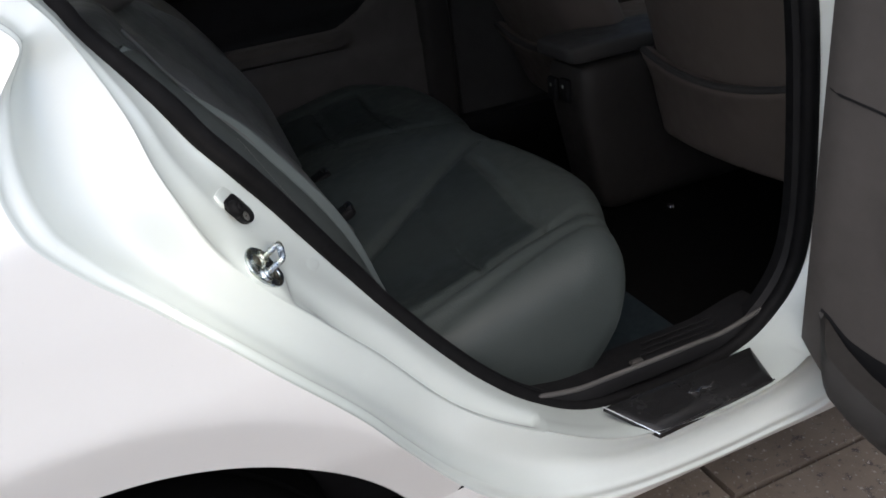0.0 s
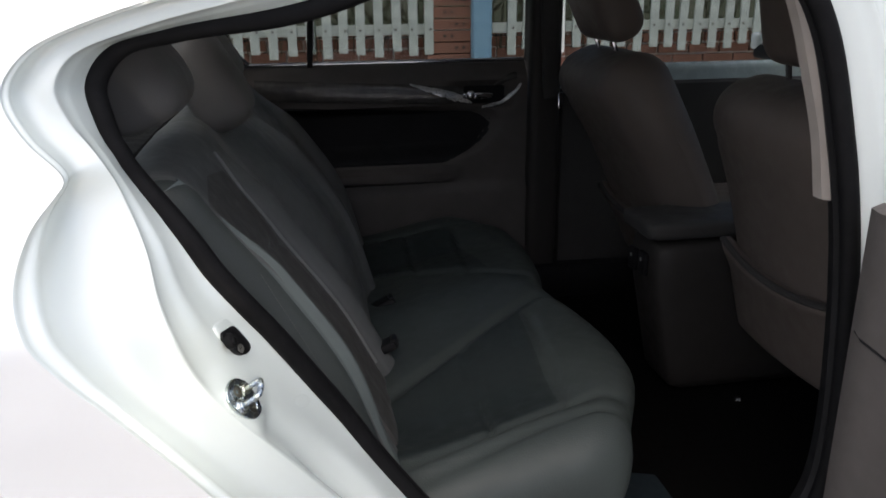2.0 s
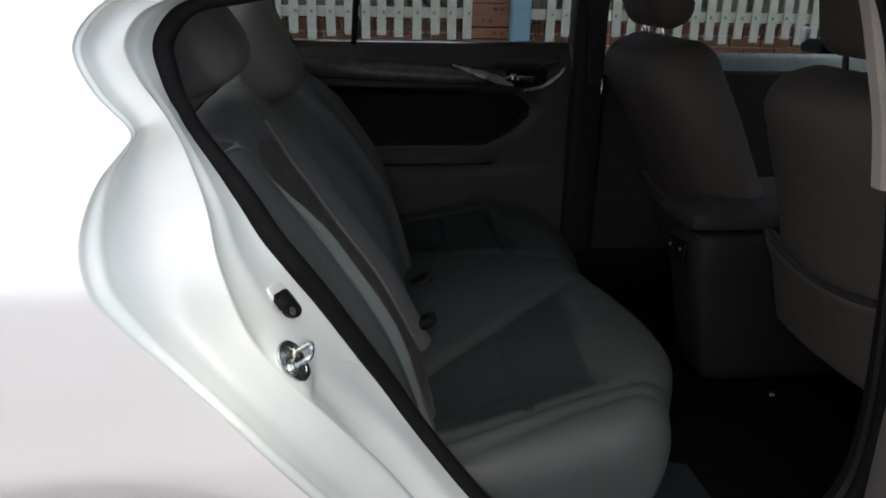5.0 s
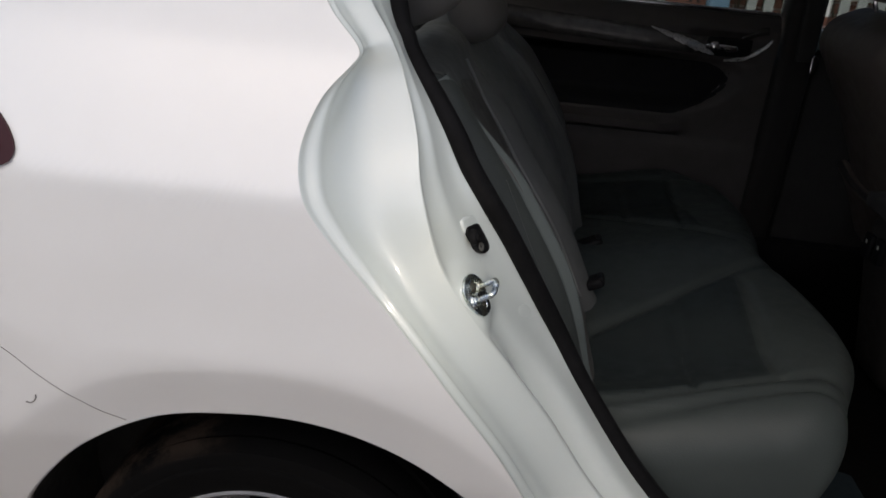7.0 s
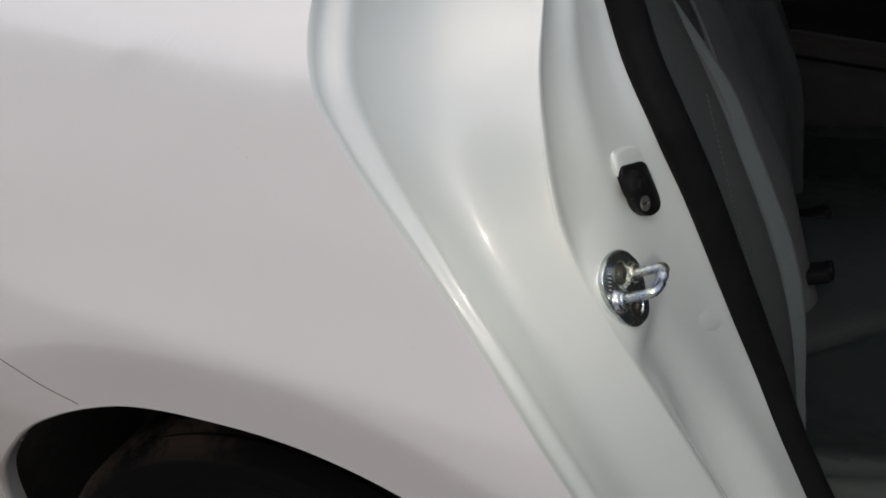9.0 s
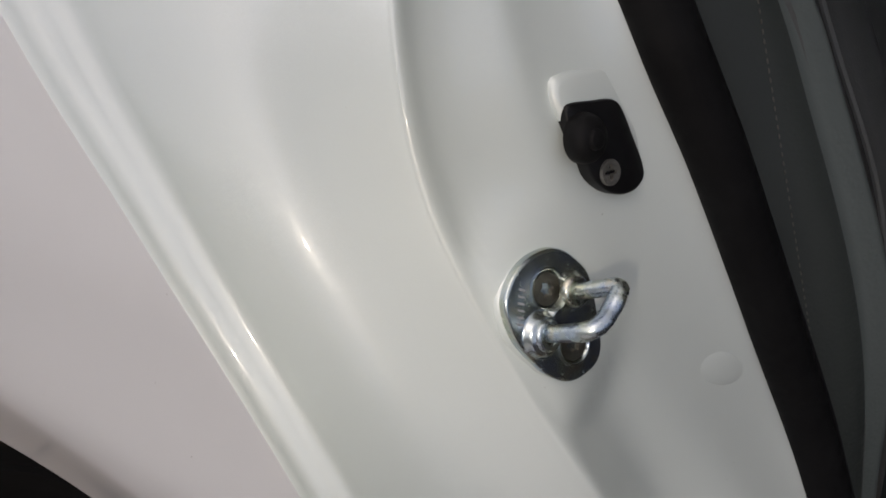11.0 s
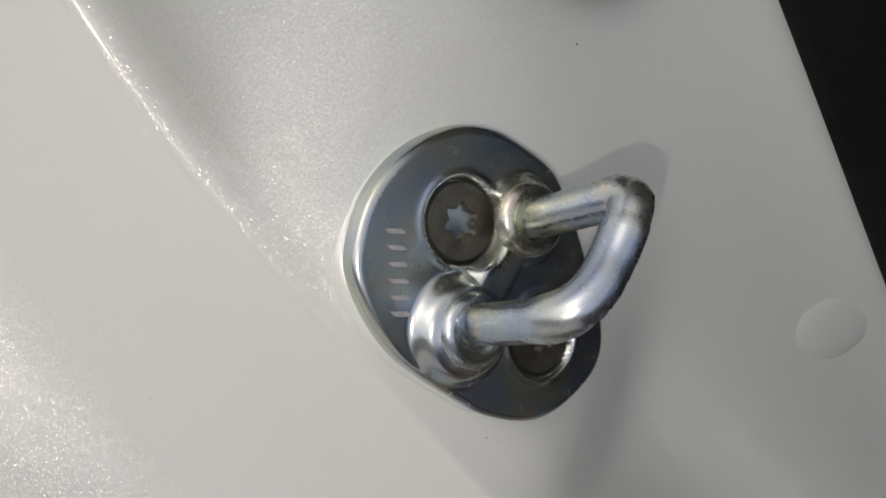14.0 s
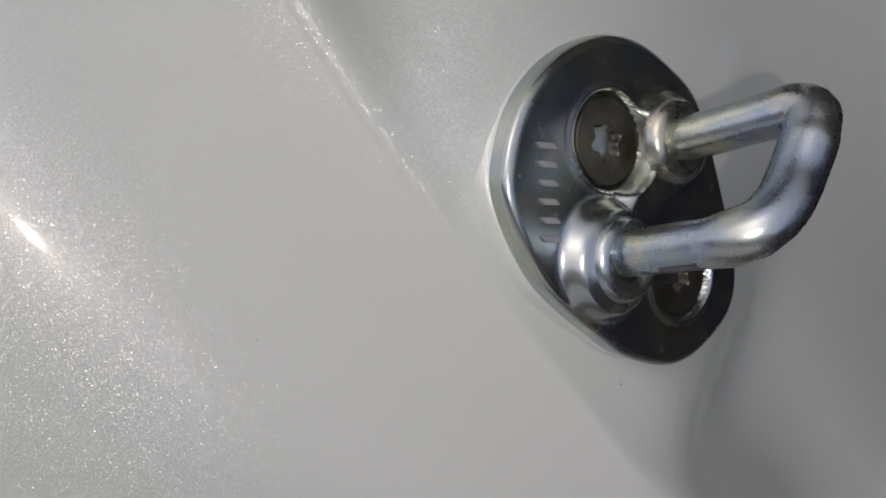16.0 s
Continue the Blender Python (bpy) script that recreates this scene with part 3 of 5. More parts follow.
def lens_patch(name, top, low, x1, material, label, proud=0.0135):
    """A long rounded field on the lens between two sloping lines."""
    rows = []
    for x in np.r_[np.linspace(-0.95, x1 - 0.016, 24), x1 - 0.0155 * (1 - np.sin(np.linspace(0.03, math.pi / 2, 14)))]:
        zt, zl = (a + (b - a) * (x + 0.71) / (x1 + 0.71) for a, b in (top, low))
        k = math.sqrt(max(0.0, 1 - (1 - min(1, (x1 - x) / 0.014)) ** 2))
        m, h = (zt + zl) / 2, (zt - zl) / 2 * (0.55 + 0.45 * k if k > 0.12 else 0.5)
        rows.append([(x, skin(x, z) - proud - 0.0012 * math.sin(math.pi * q / 6), z) for q, z in enumerate(np.linspace(m - h, m + h, 7))])
    part(name, loft(rows), material, tail, label)


lens_patch("reflector_bar", (0.9600, 0.9500), (0.9365, 0.9385), -0.594, REDLIGHT, "dark red reflector bar")
lens_patch("reflector_bar", (0.9230, 0.9325), (0.9005, 0.9190), -0.567, REDLIGHT, "dark red reflector bar")
lens_patch("lower_lens", (0.8970, 0.9095), (0.8460, 0.9010), -0.545, REDLOW, "deep red lower lens", 0.0125)
part("boot_seam", tube([(x, skin(x, z) - 0.0003, z) for x, z in np.linspace((-0.80, 0.937), (-0.62, 1.045), 24)], 0.0012, 6), GREYLINE, car, "thin dark boot lid joint")

# a thin crack in the paint from the arch to the bumper, and a short scratch
crack = spline([(-0.4094, 0.5868), (-0.4372, 0.5996), (-0.4685, 0.6216), (-0.5122, 0.6463), (-0.5569, 0.6735), (-0.6295, 0.6981), (-0.6942, 0.7165)], 40)
part("bumper_seam", tube([(x, skin(x, z) - 0.0002, z) for x, z in crack], 0.00042, 6), GREYLINE, car, "thin dark bumper joint line")
hook = spline([(-0.5294, 0.5995), (-0.5218, 0.6001), (-0.5149, 0.6081), (-0.5142, 0.6133)], 12)
part("scratch", tube([(x, skin(x, z) - 0.0003, z) for x, z in hook], 0.0008, 6), GREYLINE, car, "short dark scratch in the paint")

# ---- striker on the jamb ----
STAMP = mottled("worn_bright_zinc", (0.42, 0.44, 0.46), (0.3, 0.32, 0.34), 900, 0.45, 0.3).m


def on(a, b, c):
    """A place by the striker: millimetres across, up and out from its upper screw."""
    return O + (R_ * a + U_ * b + N_ * (c - 0.11 * b)) * 0.001


striker = new("striker")
striker.parent = car
tagged(striker, "zinc-plated steel door striker with a bent loop")
PLATE = [(1, 15.0), (6, 14.6), (12.3, 11.9), (17.7, 7.0), (22.3, 0.8), (24, -16), (22.9, -31.5), (19.2, -36.4), (9.6, -39.2), (3.5, -38.8), (-1.1, -36.8), (-7.7, -31.8), (-11.0, -27.6), (-14.9, -22.4), (-19.2, -15.2), (-21.4, -6.5), (-21.3, 0.1), (-18.8, 5.0), (-14.2, 10.0), (-8.5, 13.2), (-3.5, 14.6)]
outline = spline(PLATE, 140, True)
mid = np.array((3.0, -13.0))


def bumps(a, b):
    """Relief of the pressed plate: raised collars round the two rods, sunk seats round the screws."""
    up = 0.0
    for ca, cb, r in ((-6.8, -16.2, 9.8), (12.2, -4.0, 8.4)):
        d = math.hypot(a - ca, b - cb)
        up = max(up, 2.9 * (1 - ease(d, r - 2.6, r)) + 1.1 * (1 - ease(d, 4.5, 7.5)))
    d = abs((a - 2.7) * 0.54 - (b + 10) * 0.84)
    along = (a - 2.7) * 0.84 + (b + 10) * 0.54
    up = max(up, 2.7 * (1 - ease(d, 2.4, 5.0)) * (1 - ease(abs(along), 8, 13)))
    for ca, cb in ((0.0, 0.0), (9.0, -25.0)):
        d = math.hypot(a - ca, b - cb)
        up = up * ease(d, 7.2, 8.4) + 0.3 * math.exp(-(((d - 7.9) / 0.6) ** 2)) - 1.7 * (1 - ease(d, 6.8, 7.4))
    return up


rows = []
for w, c in ((1.0, -12.0), (1.0, 0.6), (0.995, 1.3), (0.985, 1.75), (0.965, 2.0)):
    rows.append([on(*(mid + (p - mid) * w), c) for p in outline])
for w in np.linspace(0.95, 0.02, 84):
    row = []
    for p in outline:
        a, b = mid + (p - mid) * w
        row.append(on(a, b, 2.1 + bumps(a, b)))
    rows.append(row)
part("plate", loft(rows, close_v=True, caps=True), ZINC, striker, angle=50)
LOOP = [(-7.0, -16.5, -1), (-6.0, -15.1, 5.3), (-4.0, -12.9, 16.8), (-2.9, -12.0, 21.0), (-0.5, -11.0, 24.2), (3.5, -9.3, 25.5), (8.1, -6.6, 25.5), (12.8, -2.5, 25.6),
        (15.4, -0.4, 24.6), (15.9, 0.1, 22.3), (14.9, -0.4, 19.5), (13.2, -1.4, 14.5), (11.3, -2.7, 8.0), (10.2, -3.6, -1)]
loop = spline(LOOP, 90)
# the outer side of the bend is pressed flat
FLAT = (R_ * 0.66 - U_ * 0.70 + N_ * 0.22).normalized()
path = [on(*v) for v in loop]
rows, hold = [], N_
for i, v in enumerate(loop):
    t = (path[min(i + 1, 89)] - path[max(i - 1, 0)]).normalized()
    side = t.cross(hold).normalized()
    hold = side.cross(t)
    bend = ease(v[2], 17, 23)
    r = 0.00345 * (1 + (0.14 if v[0] < 12.5 else 0.08) * bend)
    row = []
    for x, y in ring(1.0, n=28):
        o = (side * x + hold * y) * r
        o -= FLAT * max(0.0, o.dot(FLAT) - r * (0.42 + 0.6 * (1 - bend)))
        row.append(path[i] + o)
    rows.append(row)
part("loop", loft(rows, close_v=True, caps=True), RODZINC, striker, angle=28)
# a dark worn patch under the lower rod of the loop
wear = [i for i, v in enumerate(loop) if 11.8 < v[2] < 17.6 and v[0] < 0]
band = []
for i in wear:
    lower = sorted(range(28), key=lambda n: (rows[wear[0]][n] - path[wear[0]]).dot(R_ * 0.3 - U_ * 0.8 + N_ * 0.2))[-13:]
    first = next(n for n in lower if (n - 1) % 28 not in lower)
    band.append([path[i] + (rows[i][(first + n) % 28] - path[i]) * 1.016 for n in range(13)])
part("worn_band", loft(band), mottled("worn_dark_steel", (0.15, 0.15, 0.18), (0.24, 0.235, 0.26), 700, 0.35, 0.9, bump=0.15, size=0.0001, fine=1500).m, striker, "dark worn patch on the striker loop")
for ca, cb, r in ((-6.5, -15.9, 4.2), (10.8, -3.2, 4.2)):
    rows = []
    for rr, c in ((r + 2.2, 4.4), (r + 2.1, 5.9), (r + 1.5, 6.7), (r + 0.7, 6.9), (r + 0.2, 6.5), (r - 0.2, 6.4), (r - 1.1, 6.0)):
        rows.append([on(ca + (c - 5) * 0.12 + rr * math.cos(q), cb + (c - 5) * 0.12 + rr * math.sin(q), c) for q in np.linspace(0, 2 * math.pi, 28, endpoint=False)])
    part("rod_collar", loft(rows, close_v=True), RODZINC, striker)


def star_screw(a, b, depth, r, parent, lobes, material, frame_on=on, deep=0.075):
    """A countersunk screw with a star or cross recess."""
    rows = []
    n = 72
    ang = np.linspace(0, 2 * math.pi, n, endpoint=False)

    def star(q):
        return r * (0.40 + deep * math.cos(lobes * q))

    prof = [(r, -3.0), (r, depth - 0.3), (r * 0.97, depth)]
    for rr, c in prof:
        rows.append([frame_on(a + rr * math.cos(q), b + rr * math.sin(q), c) for q in ang])
    rows.append([frame_on(a + (star(q) + 0.25) * math.cos(q), b + (star(q) + 0.25) * math.sin(q), depth - 0.2) for q in ang])
    rows.append([frame_on(a + star(q) * math.cos(q), b + star(q) * math.sin(q), depth - 0.6) for q in ang])
    rows.append([frame_on(a + 0.92 * star(q) * math.cos(q), b + 0.92 * star(q) * math.sin(q), depth - 2.2) for q in ang])
    rows.append([frame_on(a + 0.05 * math.cos(q), b + 0.05 * math.sin(q), depth - 4.2) for q in ang])
    return part("screw", loft(rows, close_v=True, caps=True), material, parent, "dull steel screw", angle=35)


star_screw(0.2, -0.1, 1.6, 6.6, striker, 6, SCREW)
star_screw(9.0, -25.0, 1.6, 6.6, striker, 6, SCREW)
# stamped marks: six raised bars in a row
for k in range(6):
    f = k / 5
    a0, b0 = -16.2 + 3.7 * f, -9.2 + 12.4 * f
    bm = rbox(2.9, 1.25, 1.3, 0.3, 2)
    for v in bm.verts:
        x, y, c = v.co
        v.co = on(a0 + x * 0.93 - y * 0.36, b0 + x * -0.36 + y * 0.93, 2.1 + c)
    part("stamped_bar", bm, STAMP, striker, "small raised stamped mark")
# painted pad under the plate
rows = []
for w, c in ((1.06, -9), (1.042, -4.5), (1.024, -2.6), (1.012, -1.8), (0.995, -1.4), (0.97, -1.3)):
    rows.append([on(*(mid + (p - mid) * w + np.array((-0.2, 0.3))), c) for p in outline])
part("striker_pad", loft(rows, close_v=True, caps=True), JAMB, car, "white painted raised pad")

# ---- courtesy switch ----
switch = new("door_switch")
switch.parent = car
tagged(switch, "black plastic courtesy light switch with one screw")
SW = [(16.4, 64.0), (17.2, 67.1), (20.3, 67.9), (31, 67.4), (42.3, 66.4), (46.2, 63.8), (52.6, 50.3), (57.5, 38.0), (57.9, 32.6), (53.2, 28.6), (44.5, 27.8), (36.2, 30.8), (28.3, 37.8), (24.8, 45.7), (19.0, 57.0)]
sw = spline(SW, 90, True)


def sw_on(a, b, c):
    return O + (R_ * a + U_ * b + N_ * c) * 0.001


smid = sw.mean(0)
rows = []
for w, c in ((1.0, -8), (1.0, 1.8), (0.985, 2.5), (0.95, 2.9), (0.5, 3.0), (0.05, 3.0)):
    rows.append([sw_on(*(smid + (p - smid) * w), c) for p in sw])
part("switch_base", loft(rows, close_v=True, caps=True), GLOSSBLACK, switch)
rows = []
for r, c in ((10.5, 2.5), (10.3, 5.0), (9.9, 7.5), (8.6, 10.0), (6.2, 11.6), (4.4, 12.1), (4.1, 13.2), (3.2, 14.0), (0.05, 14.2)):
    rows.append([sw_on(24.6 - 0.25 * c + 0.95 * r * math.cos(q), 54.2 + 0.95 * r * math.sin(q), c) for q in np.linspace(0, 2 * math.pi, 36, endpoint=False)])
part("plunger_boot", loft(rows, close_v=True, caps=True), RUBBER, switch, "domed black rubber boot")
star_screw(37.0, 38.4, 4.4, 5.3, switch, 4, mottled("bright_steel_screw", (0.25, 0.25, 0.235), (0.15, 0.147, 0.135), 400, 0.35, 0.7).m, sw_on, 0.22)
SWPAD = spline([(16.6, 63.5), (13.6, 71.0), (14.0, 76.6), (19.0, 78.5), (43.0, 78.8), (51.5, 77.6), (55.4, 73.7), (56.5, 66), (57.5, 50), (58.6, 38), (57.5, 32), (52, 28.6), (45, 29.4), (37.5, 33.0), (28.0, 45)], 96, True)
pmid = SWPAD.mean(0)
rows = []
for w, c in ((1.04, -5), (1.03, -0.8), (1.0, 0.1), (0.95, 0.9), (0.90, 1.2), (0.6, 1.3)):
    rows.append([sw_on(*(pmid + (p - pmid) * w), c) for p in SWPAD])
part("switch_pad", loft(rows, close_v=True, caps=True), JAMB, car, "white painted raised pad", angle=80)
# oval dimple pressed out below
rows = []
for w, c in ((1.35, -2), (1.25, -0.9), (1.1, -0.45), (0.92, 0.0), (0.65, 0.35), (0.35, 0.5), (0.03, 0.52)):
    rows.append([sw_on(108 + 18 * w * math.cos(q), -70 + 8.5 * w * math.sin(q) - 3.0 * w * math.cos(q), c + 1.7 + 0.12 * 16 * w * math.cos(q)) for q in np.linspace(0, 2 * math.pi, 36, endpoint=False)])
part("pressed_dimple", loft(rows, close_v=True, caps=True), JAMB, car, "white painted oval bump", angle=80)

# ---- inside the car ----
part("floor_carpet", rbox(2.6, 1.52, 0.04, 0.01, 2, m=pose(0.9, 0.90, 0.215)), CARPET, car, "black floor carpet")
rows = []
for x in np.linspace(0.30, 0.80, 40):
    k = 0.02 * ease(abs(x - 0.55), 0.12, 0.25)
    rows.append([(x, 0.128 + k * 0.3, 0.352 + k), (x, 0.128 + k * 0.3, 0.372 + k), (x, 0.133, 0.378 + k), (x, 0.140, 0.376 + k), (x, 0.145, 0.368 + k), (x, 0.215, 0.362 + k), (x, 0.235, 0.340), (x, 0.245, 0.24)])
part("sill_lining", loft(rows), BLACKPLASTIC, car, "black plastic sill lining with a raised lip")
for k in range(1, 4):
    part("sill_rib", rbox(0.24 - 0.02 * k, 0.005, 0.005, 0.0022, 2, m=pose(0.66, 0.152 + 0.014 * k, 0.3675)), BLACKPLASTIC, car, "raised black rib on the sill")
part("sill_lip", tube([(x, 0.134, 0.3785 + 0.02 * ease(abs(x - 0.55), 0.12, 0.25)) for x in np.linspace(0.335, 0.775, 30)], 0.0042, 8), mottled("grey_plastic_lip", (0.085, 0.08, 0.077), (0.065, 0.062, 0.06), 30, 0.6, bump=0.2, size=0.0004, fine=600).m, car, "grey lip along the sill lining")
part("sill_clip", rbox(0.024, 0.012, 0.007, 0.003, 3, m=pose(0.532, 0.152, 0.372)), PLASTIC, car, "small grey clip on the sill")
# scuff plate on the painted sill
A, B, C, D = (np.array(q) for q in ((0.424, 0.084, 0.372), (0.467, 0.006, 0.358), (0.683, 0.013, 0.361), (0.705, 0.090, 0.370)))
rows = []
for u in (0, 0.0, 0.012, 0.03, 0.06, 0.25, 0.5, 0.75, 0.94, 0.97, 0.988, 1.0, 1.0):
    row = []
    for w in (0, 0.0, 0.03, 0.08, 0.3, 0.6, 0.9, 0.97, 1.0, 1.0):
        q = (A * (1 - u) + D * u) * (1 - w) + (B * (1 - u) + C * u) * w
        e = min(u / 0.03, (1 - u) / 0.03, w / 0.08, (1 - w) / 0.08)
        row.append(q + np.array((0, 0, 0.003 - 0.004 * (1 - ease(e, 0, 1)))))
    row[0], row[-1] = row[0] - np.array((0, 0, 0.006)), row[-1] - np.array((0, 0, 0.006))
    rows.append(row)
for q in (0, -1):
    rows[q] = [v - np.array((0, 0, 0.005)) for v in rows[q]]
part("scuff_plate", loft(rows), mottled("black_brushed_plate", (0.022, 0.022, 0.023), (0.03, 0.03, 0.031), 8, 0.22, 0.5, bump=0.05, size=0.0002, fine=500).m, car, "black brushed scuff plate on the door sill")
part("scuff_edge", tube([A + np.array((0, 0, 0.002)), B + np.array((0, 0, 0.0025)), C + np.array((0, 0, 0.0025))], 0.0013, 6), CHROME, car, "bright edge of the scuff plate")
for k in range(4):
    b = part("emblem_bar", rbox(0.016, 0.003, 0.0015, 0.0005, 1, m=pose(0, 0, 0, 0, 0, (-30, 30, -30, 30)[k])), CHROME, car, "small silver emblem stroke")
    b.matrix_local = pose(0.56 + 0.011 * k, 0.047, 0.3695, -8, 0, 0)

# a dark blue mat in the rear footwell
rows = []
for x in np.linspace(0.46, 0.76, 24):
    lift = 0.05 * (1 - ease(x, 0.46, 0.58))
    rows.append([(x, y, 0.240 + lift + 0.006 * ease(min(y - 0.25, 0.60 - y), 0.0, 0.015) + 0.002 * math.sin(x * 60)) for y in np.linspace(0.25, 0.60 - 0.5 * max(0.0, x - 0.62), 16)])
part("floor_mat", loft(rows), mottled("dark_blue_rubber_mat", (0.006, 0.013, 0.019), (0.008, 0.017, 0.023), 20, 0.6, bump=0.3, size=0.001, fine=300).m, car, "dark blue mat in the rear footwell")

# rear seat
rear = new("rear_seat")
rear.parent = car
tagged(rear, "grey leather rear bench seat with darker inserts")
Y0, Y1 = 0.185, 1.56


def front_x(y):
    return 0.645 + 0.035 * math.exp(-(((y - 0.58) / 0.20) ** 2)) + 0.028 * math.exp(-(((y - 1.22) / 0.2) ** 2)) - 0.03 * math.exp(-(((y - 0.87) / 0.10) ** 2)) - 0.10 * ease(y, 1.35, Y1) - 0.085 * (1 - ease(y, Y0, 0.50))


def dline(x, y, a, b):
    (ax, ay), (bx, by) = a, b
    t = min(max(((x - ax) * (bx - ax) + (y - ay) * (by - ay)) / ((bx - ax) ** 2 + (by - ay) ** 2), 0), 1)
    return math.hypot(x - ax - t * (bx - ax), y - ay - t * (by - ay))


SEAMS = [((0.20, 0.525), (0.60, 0.815)), ((0.20, 1.22), (0.58, 0.93)), ((0.10, 0.236), (0.50, 0.340)), ((0.50, 0.340), (0.63, 0.385)), ((0.12, 1.45), (0.60, 1.42)), ((0.10, 0.206), (0.57, 0.300)),
         ((0.355, 0.300), (0.372, 0.63)), ((0.50, 0.345), (0.53, 0.71)), ((0.36, 1.42), (0.35, 1.12)), ((0.50, 1.42), (0.47, 1.03))]


def seat_top(x, y):
    z = 0.500 + 0.055 * ease(x, 0.18, 0.55)
    for a, b in SEAMS[:6]:
        z += groove(dline(x, y, a, b), 0.010, 0.010)
    for a, b in SEAMS[6:]:
        z += groove(dline(x, y, a, b), 0.008, 0.008)
    z -= 0.020 * math.exp(-(((y - 0.45) / 0.10) ** 2)) * (1 - ease(x, 0.45, 0.6)) + 0.020 * math.exp(-(((y - 1.25) / 0.10) ** 2)) * (1 - ease(x, 0.45, 0.6))
    z += 0.016 * math.exp(-(((y - 0.87) / 0.12) ** 2)) + 0.018 * math.exp(-(((y - 0.27) / 0.06) ** 2))
    return z


rows = []
ys = np.r_[Y0 + 0.06 * (1 - np.cos(np.linspace(0, math.pi / 2, 8))), np.linspace(Y0 + 0.07, Y1 - 0.07, 110), Y1 - 0.06 * (1 - np.cos(np.linspace(math.pi / 2, 0, 8)))]
for y in ys:
    e = min(1.0, (y - Y0) / 0.06, (Y1 - y) / 0.06)
    drop = 0.055 * (1 - math.sqrt(max(0, 1 - (1 - e) ** 2)))
    fx = front_x(y) - drop * 0.8
    row = []
    for x in np.linspace(0.06, fx - 0.065, 60):
        row.append((x, y, seat_top(x, y) - drop))
    zt = seat_top(fx - 0.065, y) - drop
    for a in np.linspace(0.15, math.pi / 2 + 0.15, 12):
        row.append((fx - 0.065 + 0.065 * math.sin(a), y, zt - 0.055 * (1 - math.cos(a))))
    for k in np.linspace(0.1, 1, 14):
        row.append((fx - 0.19 * k**1.5, y, zt - 0.06 - (zt - 0.06 - 0.255) * k + groove(k - 0.12, 0.03, 0.002)))
    rows.append(row)
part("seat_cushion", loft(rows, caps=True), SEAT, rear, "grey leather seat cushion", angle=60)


def panel_rows(place, n, m):
    """A padded panel let into a seat: its border dips under the cover."""
    rows = []
    for i in range(n):
        row = []
        for j in range(m):
            f, g = i / (n - 1), j / (m - 1)
            rim = min(f, 1 - f, (1 - g) , g) * 16
            row.append(place(f, g, -0.004 * (1 - min(1, rim)) + 0.0014))
        rows.append(row)
    return rows


for mirror in (0, 1):
    def place(f, g, up):
        ye = 0.345 + g * 0.37
        x = 0.09 + (0.497 + 0.09 * (ye - 0.345) - 0.09) * f
        lo, hi = 0.242 + 0.255 * (x - 0.1), 0.518 + max(0, x - 0.2) * 0.725
        y = lo + g * (hi - lo)
        y = 1.745 - y if mirror else y
        return (x, y, seat_top(x, y) + up)

    part("cushion_insert", loft(panel_rows(place, 50, 40)), INSERT, rear, "dark grey stitched seat insert", angle=60)


def back_point(y, h, d):
    """On the backrest: h up along its face, d out of it."""
    lean = math.radians(31)
    return (0.215 - h * math.sin(lean) + d * math.cos(lean), y, 0.475 + h * math.cos(lean) + d * math.sin(lean))


def back_d(y, h):
    d = 0.0
    for yc, s in ((0.47, 1), (1.27, 1)):
        u = abs(y - yc)
        d += 0.030 * math.exp(-(((u - 0.185) / 0.055) ** 2)) * (1 - ease(h, 0.40, 0.56)) * (ease(h, 0.0, 0.30) if y < 0.4 else 1.0) + groove(u - 0.125, 0.007, 0.008) * (1 - ease(h, 0.46, 0.55))
        d += groove(u - 0.225, 0.007, 0.009)
        d += groove(h - 0.40 + 0.3 * u, 0.008, 0.006) * (u < 0.125)
    d += 0.012 * math.exp(-(((h - 0.2) / 0.12) ** 2))
    # the middle and far parts are rounder
    d += 0.05 * ease(y, 0.62, 0.9) * math.sin(math.pi * min(max(h / 0.66, 0.0), 1.0))
    d += 0.026 * math.exp(-(((y - 0.235) / 0.05) ** 2)) * (1 - ease(h, 0.57, 0.66)) * ease(h, 0.08, 0.36)
    return d


rows = []
BY0, BY1, BH = 0.20, 1.54, 0.635
for y in np.r_[BY0 + 0.025 * (1 - np.cos(np.linspace(0, math.pi / 2, 8))), np.linspace(BY0 + 0.03, BY1 - 0.06, 100), BY1 - 0.05 * (1 - np.cos(np.linspace(math.pi / 2, 0, 8)))]:
    e = min(1.0, (y - BY0) / 0.025, (BY1 - y) / 0.05)
    drop = 0.025 * (1 - math.sqrt(max(0, 1 - (1 - e) ** 2)))
    top = BH - drop * 0.7 - 0.02 * ease(abs(y - 0.87), 0.3, 0.65)
    row = [back_point(y, -0.02, back_d(y, 0) - drop)]
    for h in np.linspace(0, top - 0.05, 44):
        row.append(back_point(y, h, back_d(y, h) - drop))
    for a in np.linspace(0.15, math.pi, 14):
        row.append(back_point(y, top - 0.05 + 0.05 * math.sin(a), back_d(y, top - 0.05) - drop - 0.06 * (1 - math.cos(a))))
    row.append(back_point(y, 0, -0.13))
    rows.append(row)
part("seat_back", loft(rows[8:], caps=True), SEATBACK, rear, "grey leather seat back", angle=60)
# The flank's leather is darkened to carry the shade on that side.
part("seat_back_flank", loft(rows[:9], caps=True), leather("shaded_flank_leather", (0.040, 0.047, 0.045), (0.034, 0.040, 0.038)), rear, "leather flank of the seat back in its shaded tone", angle=60)
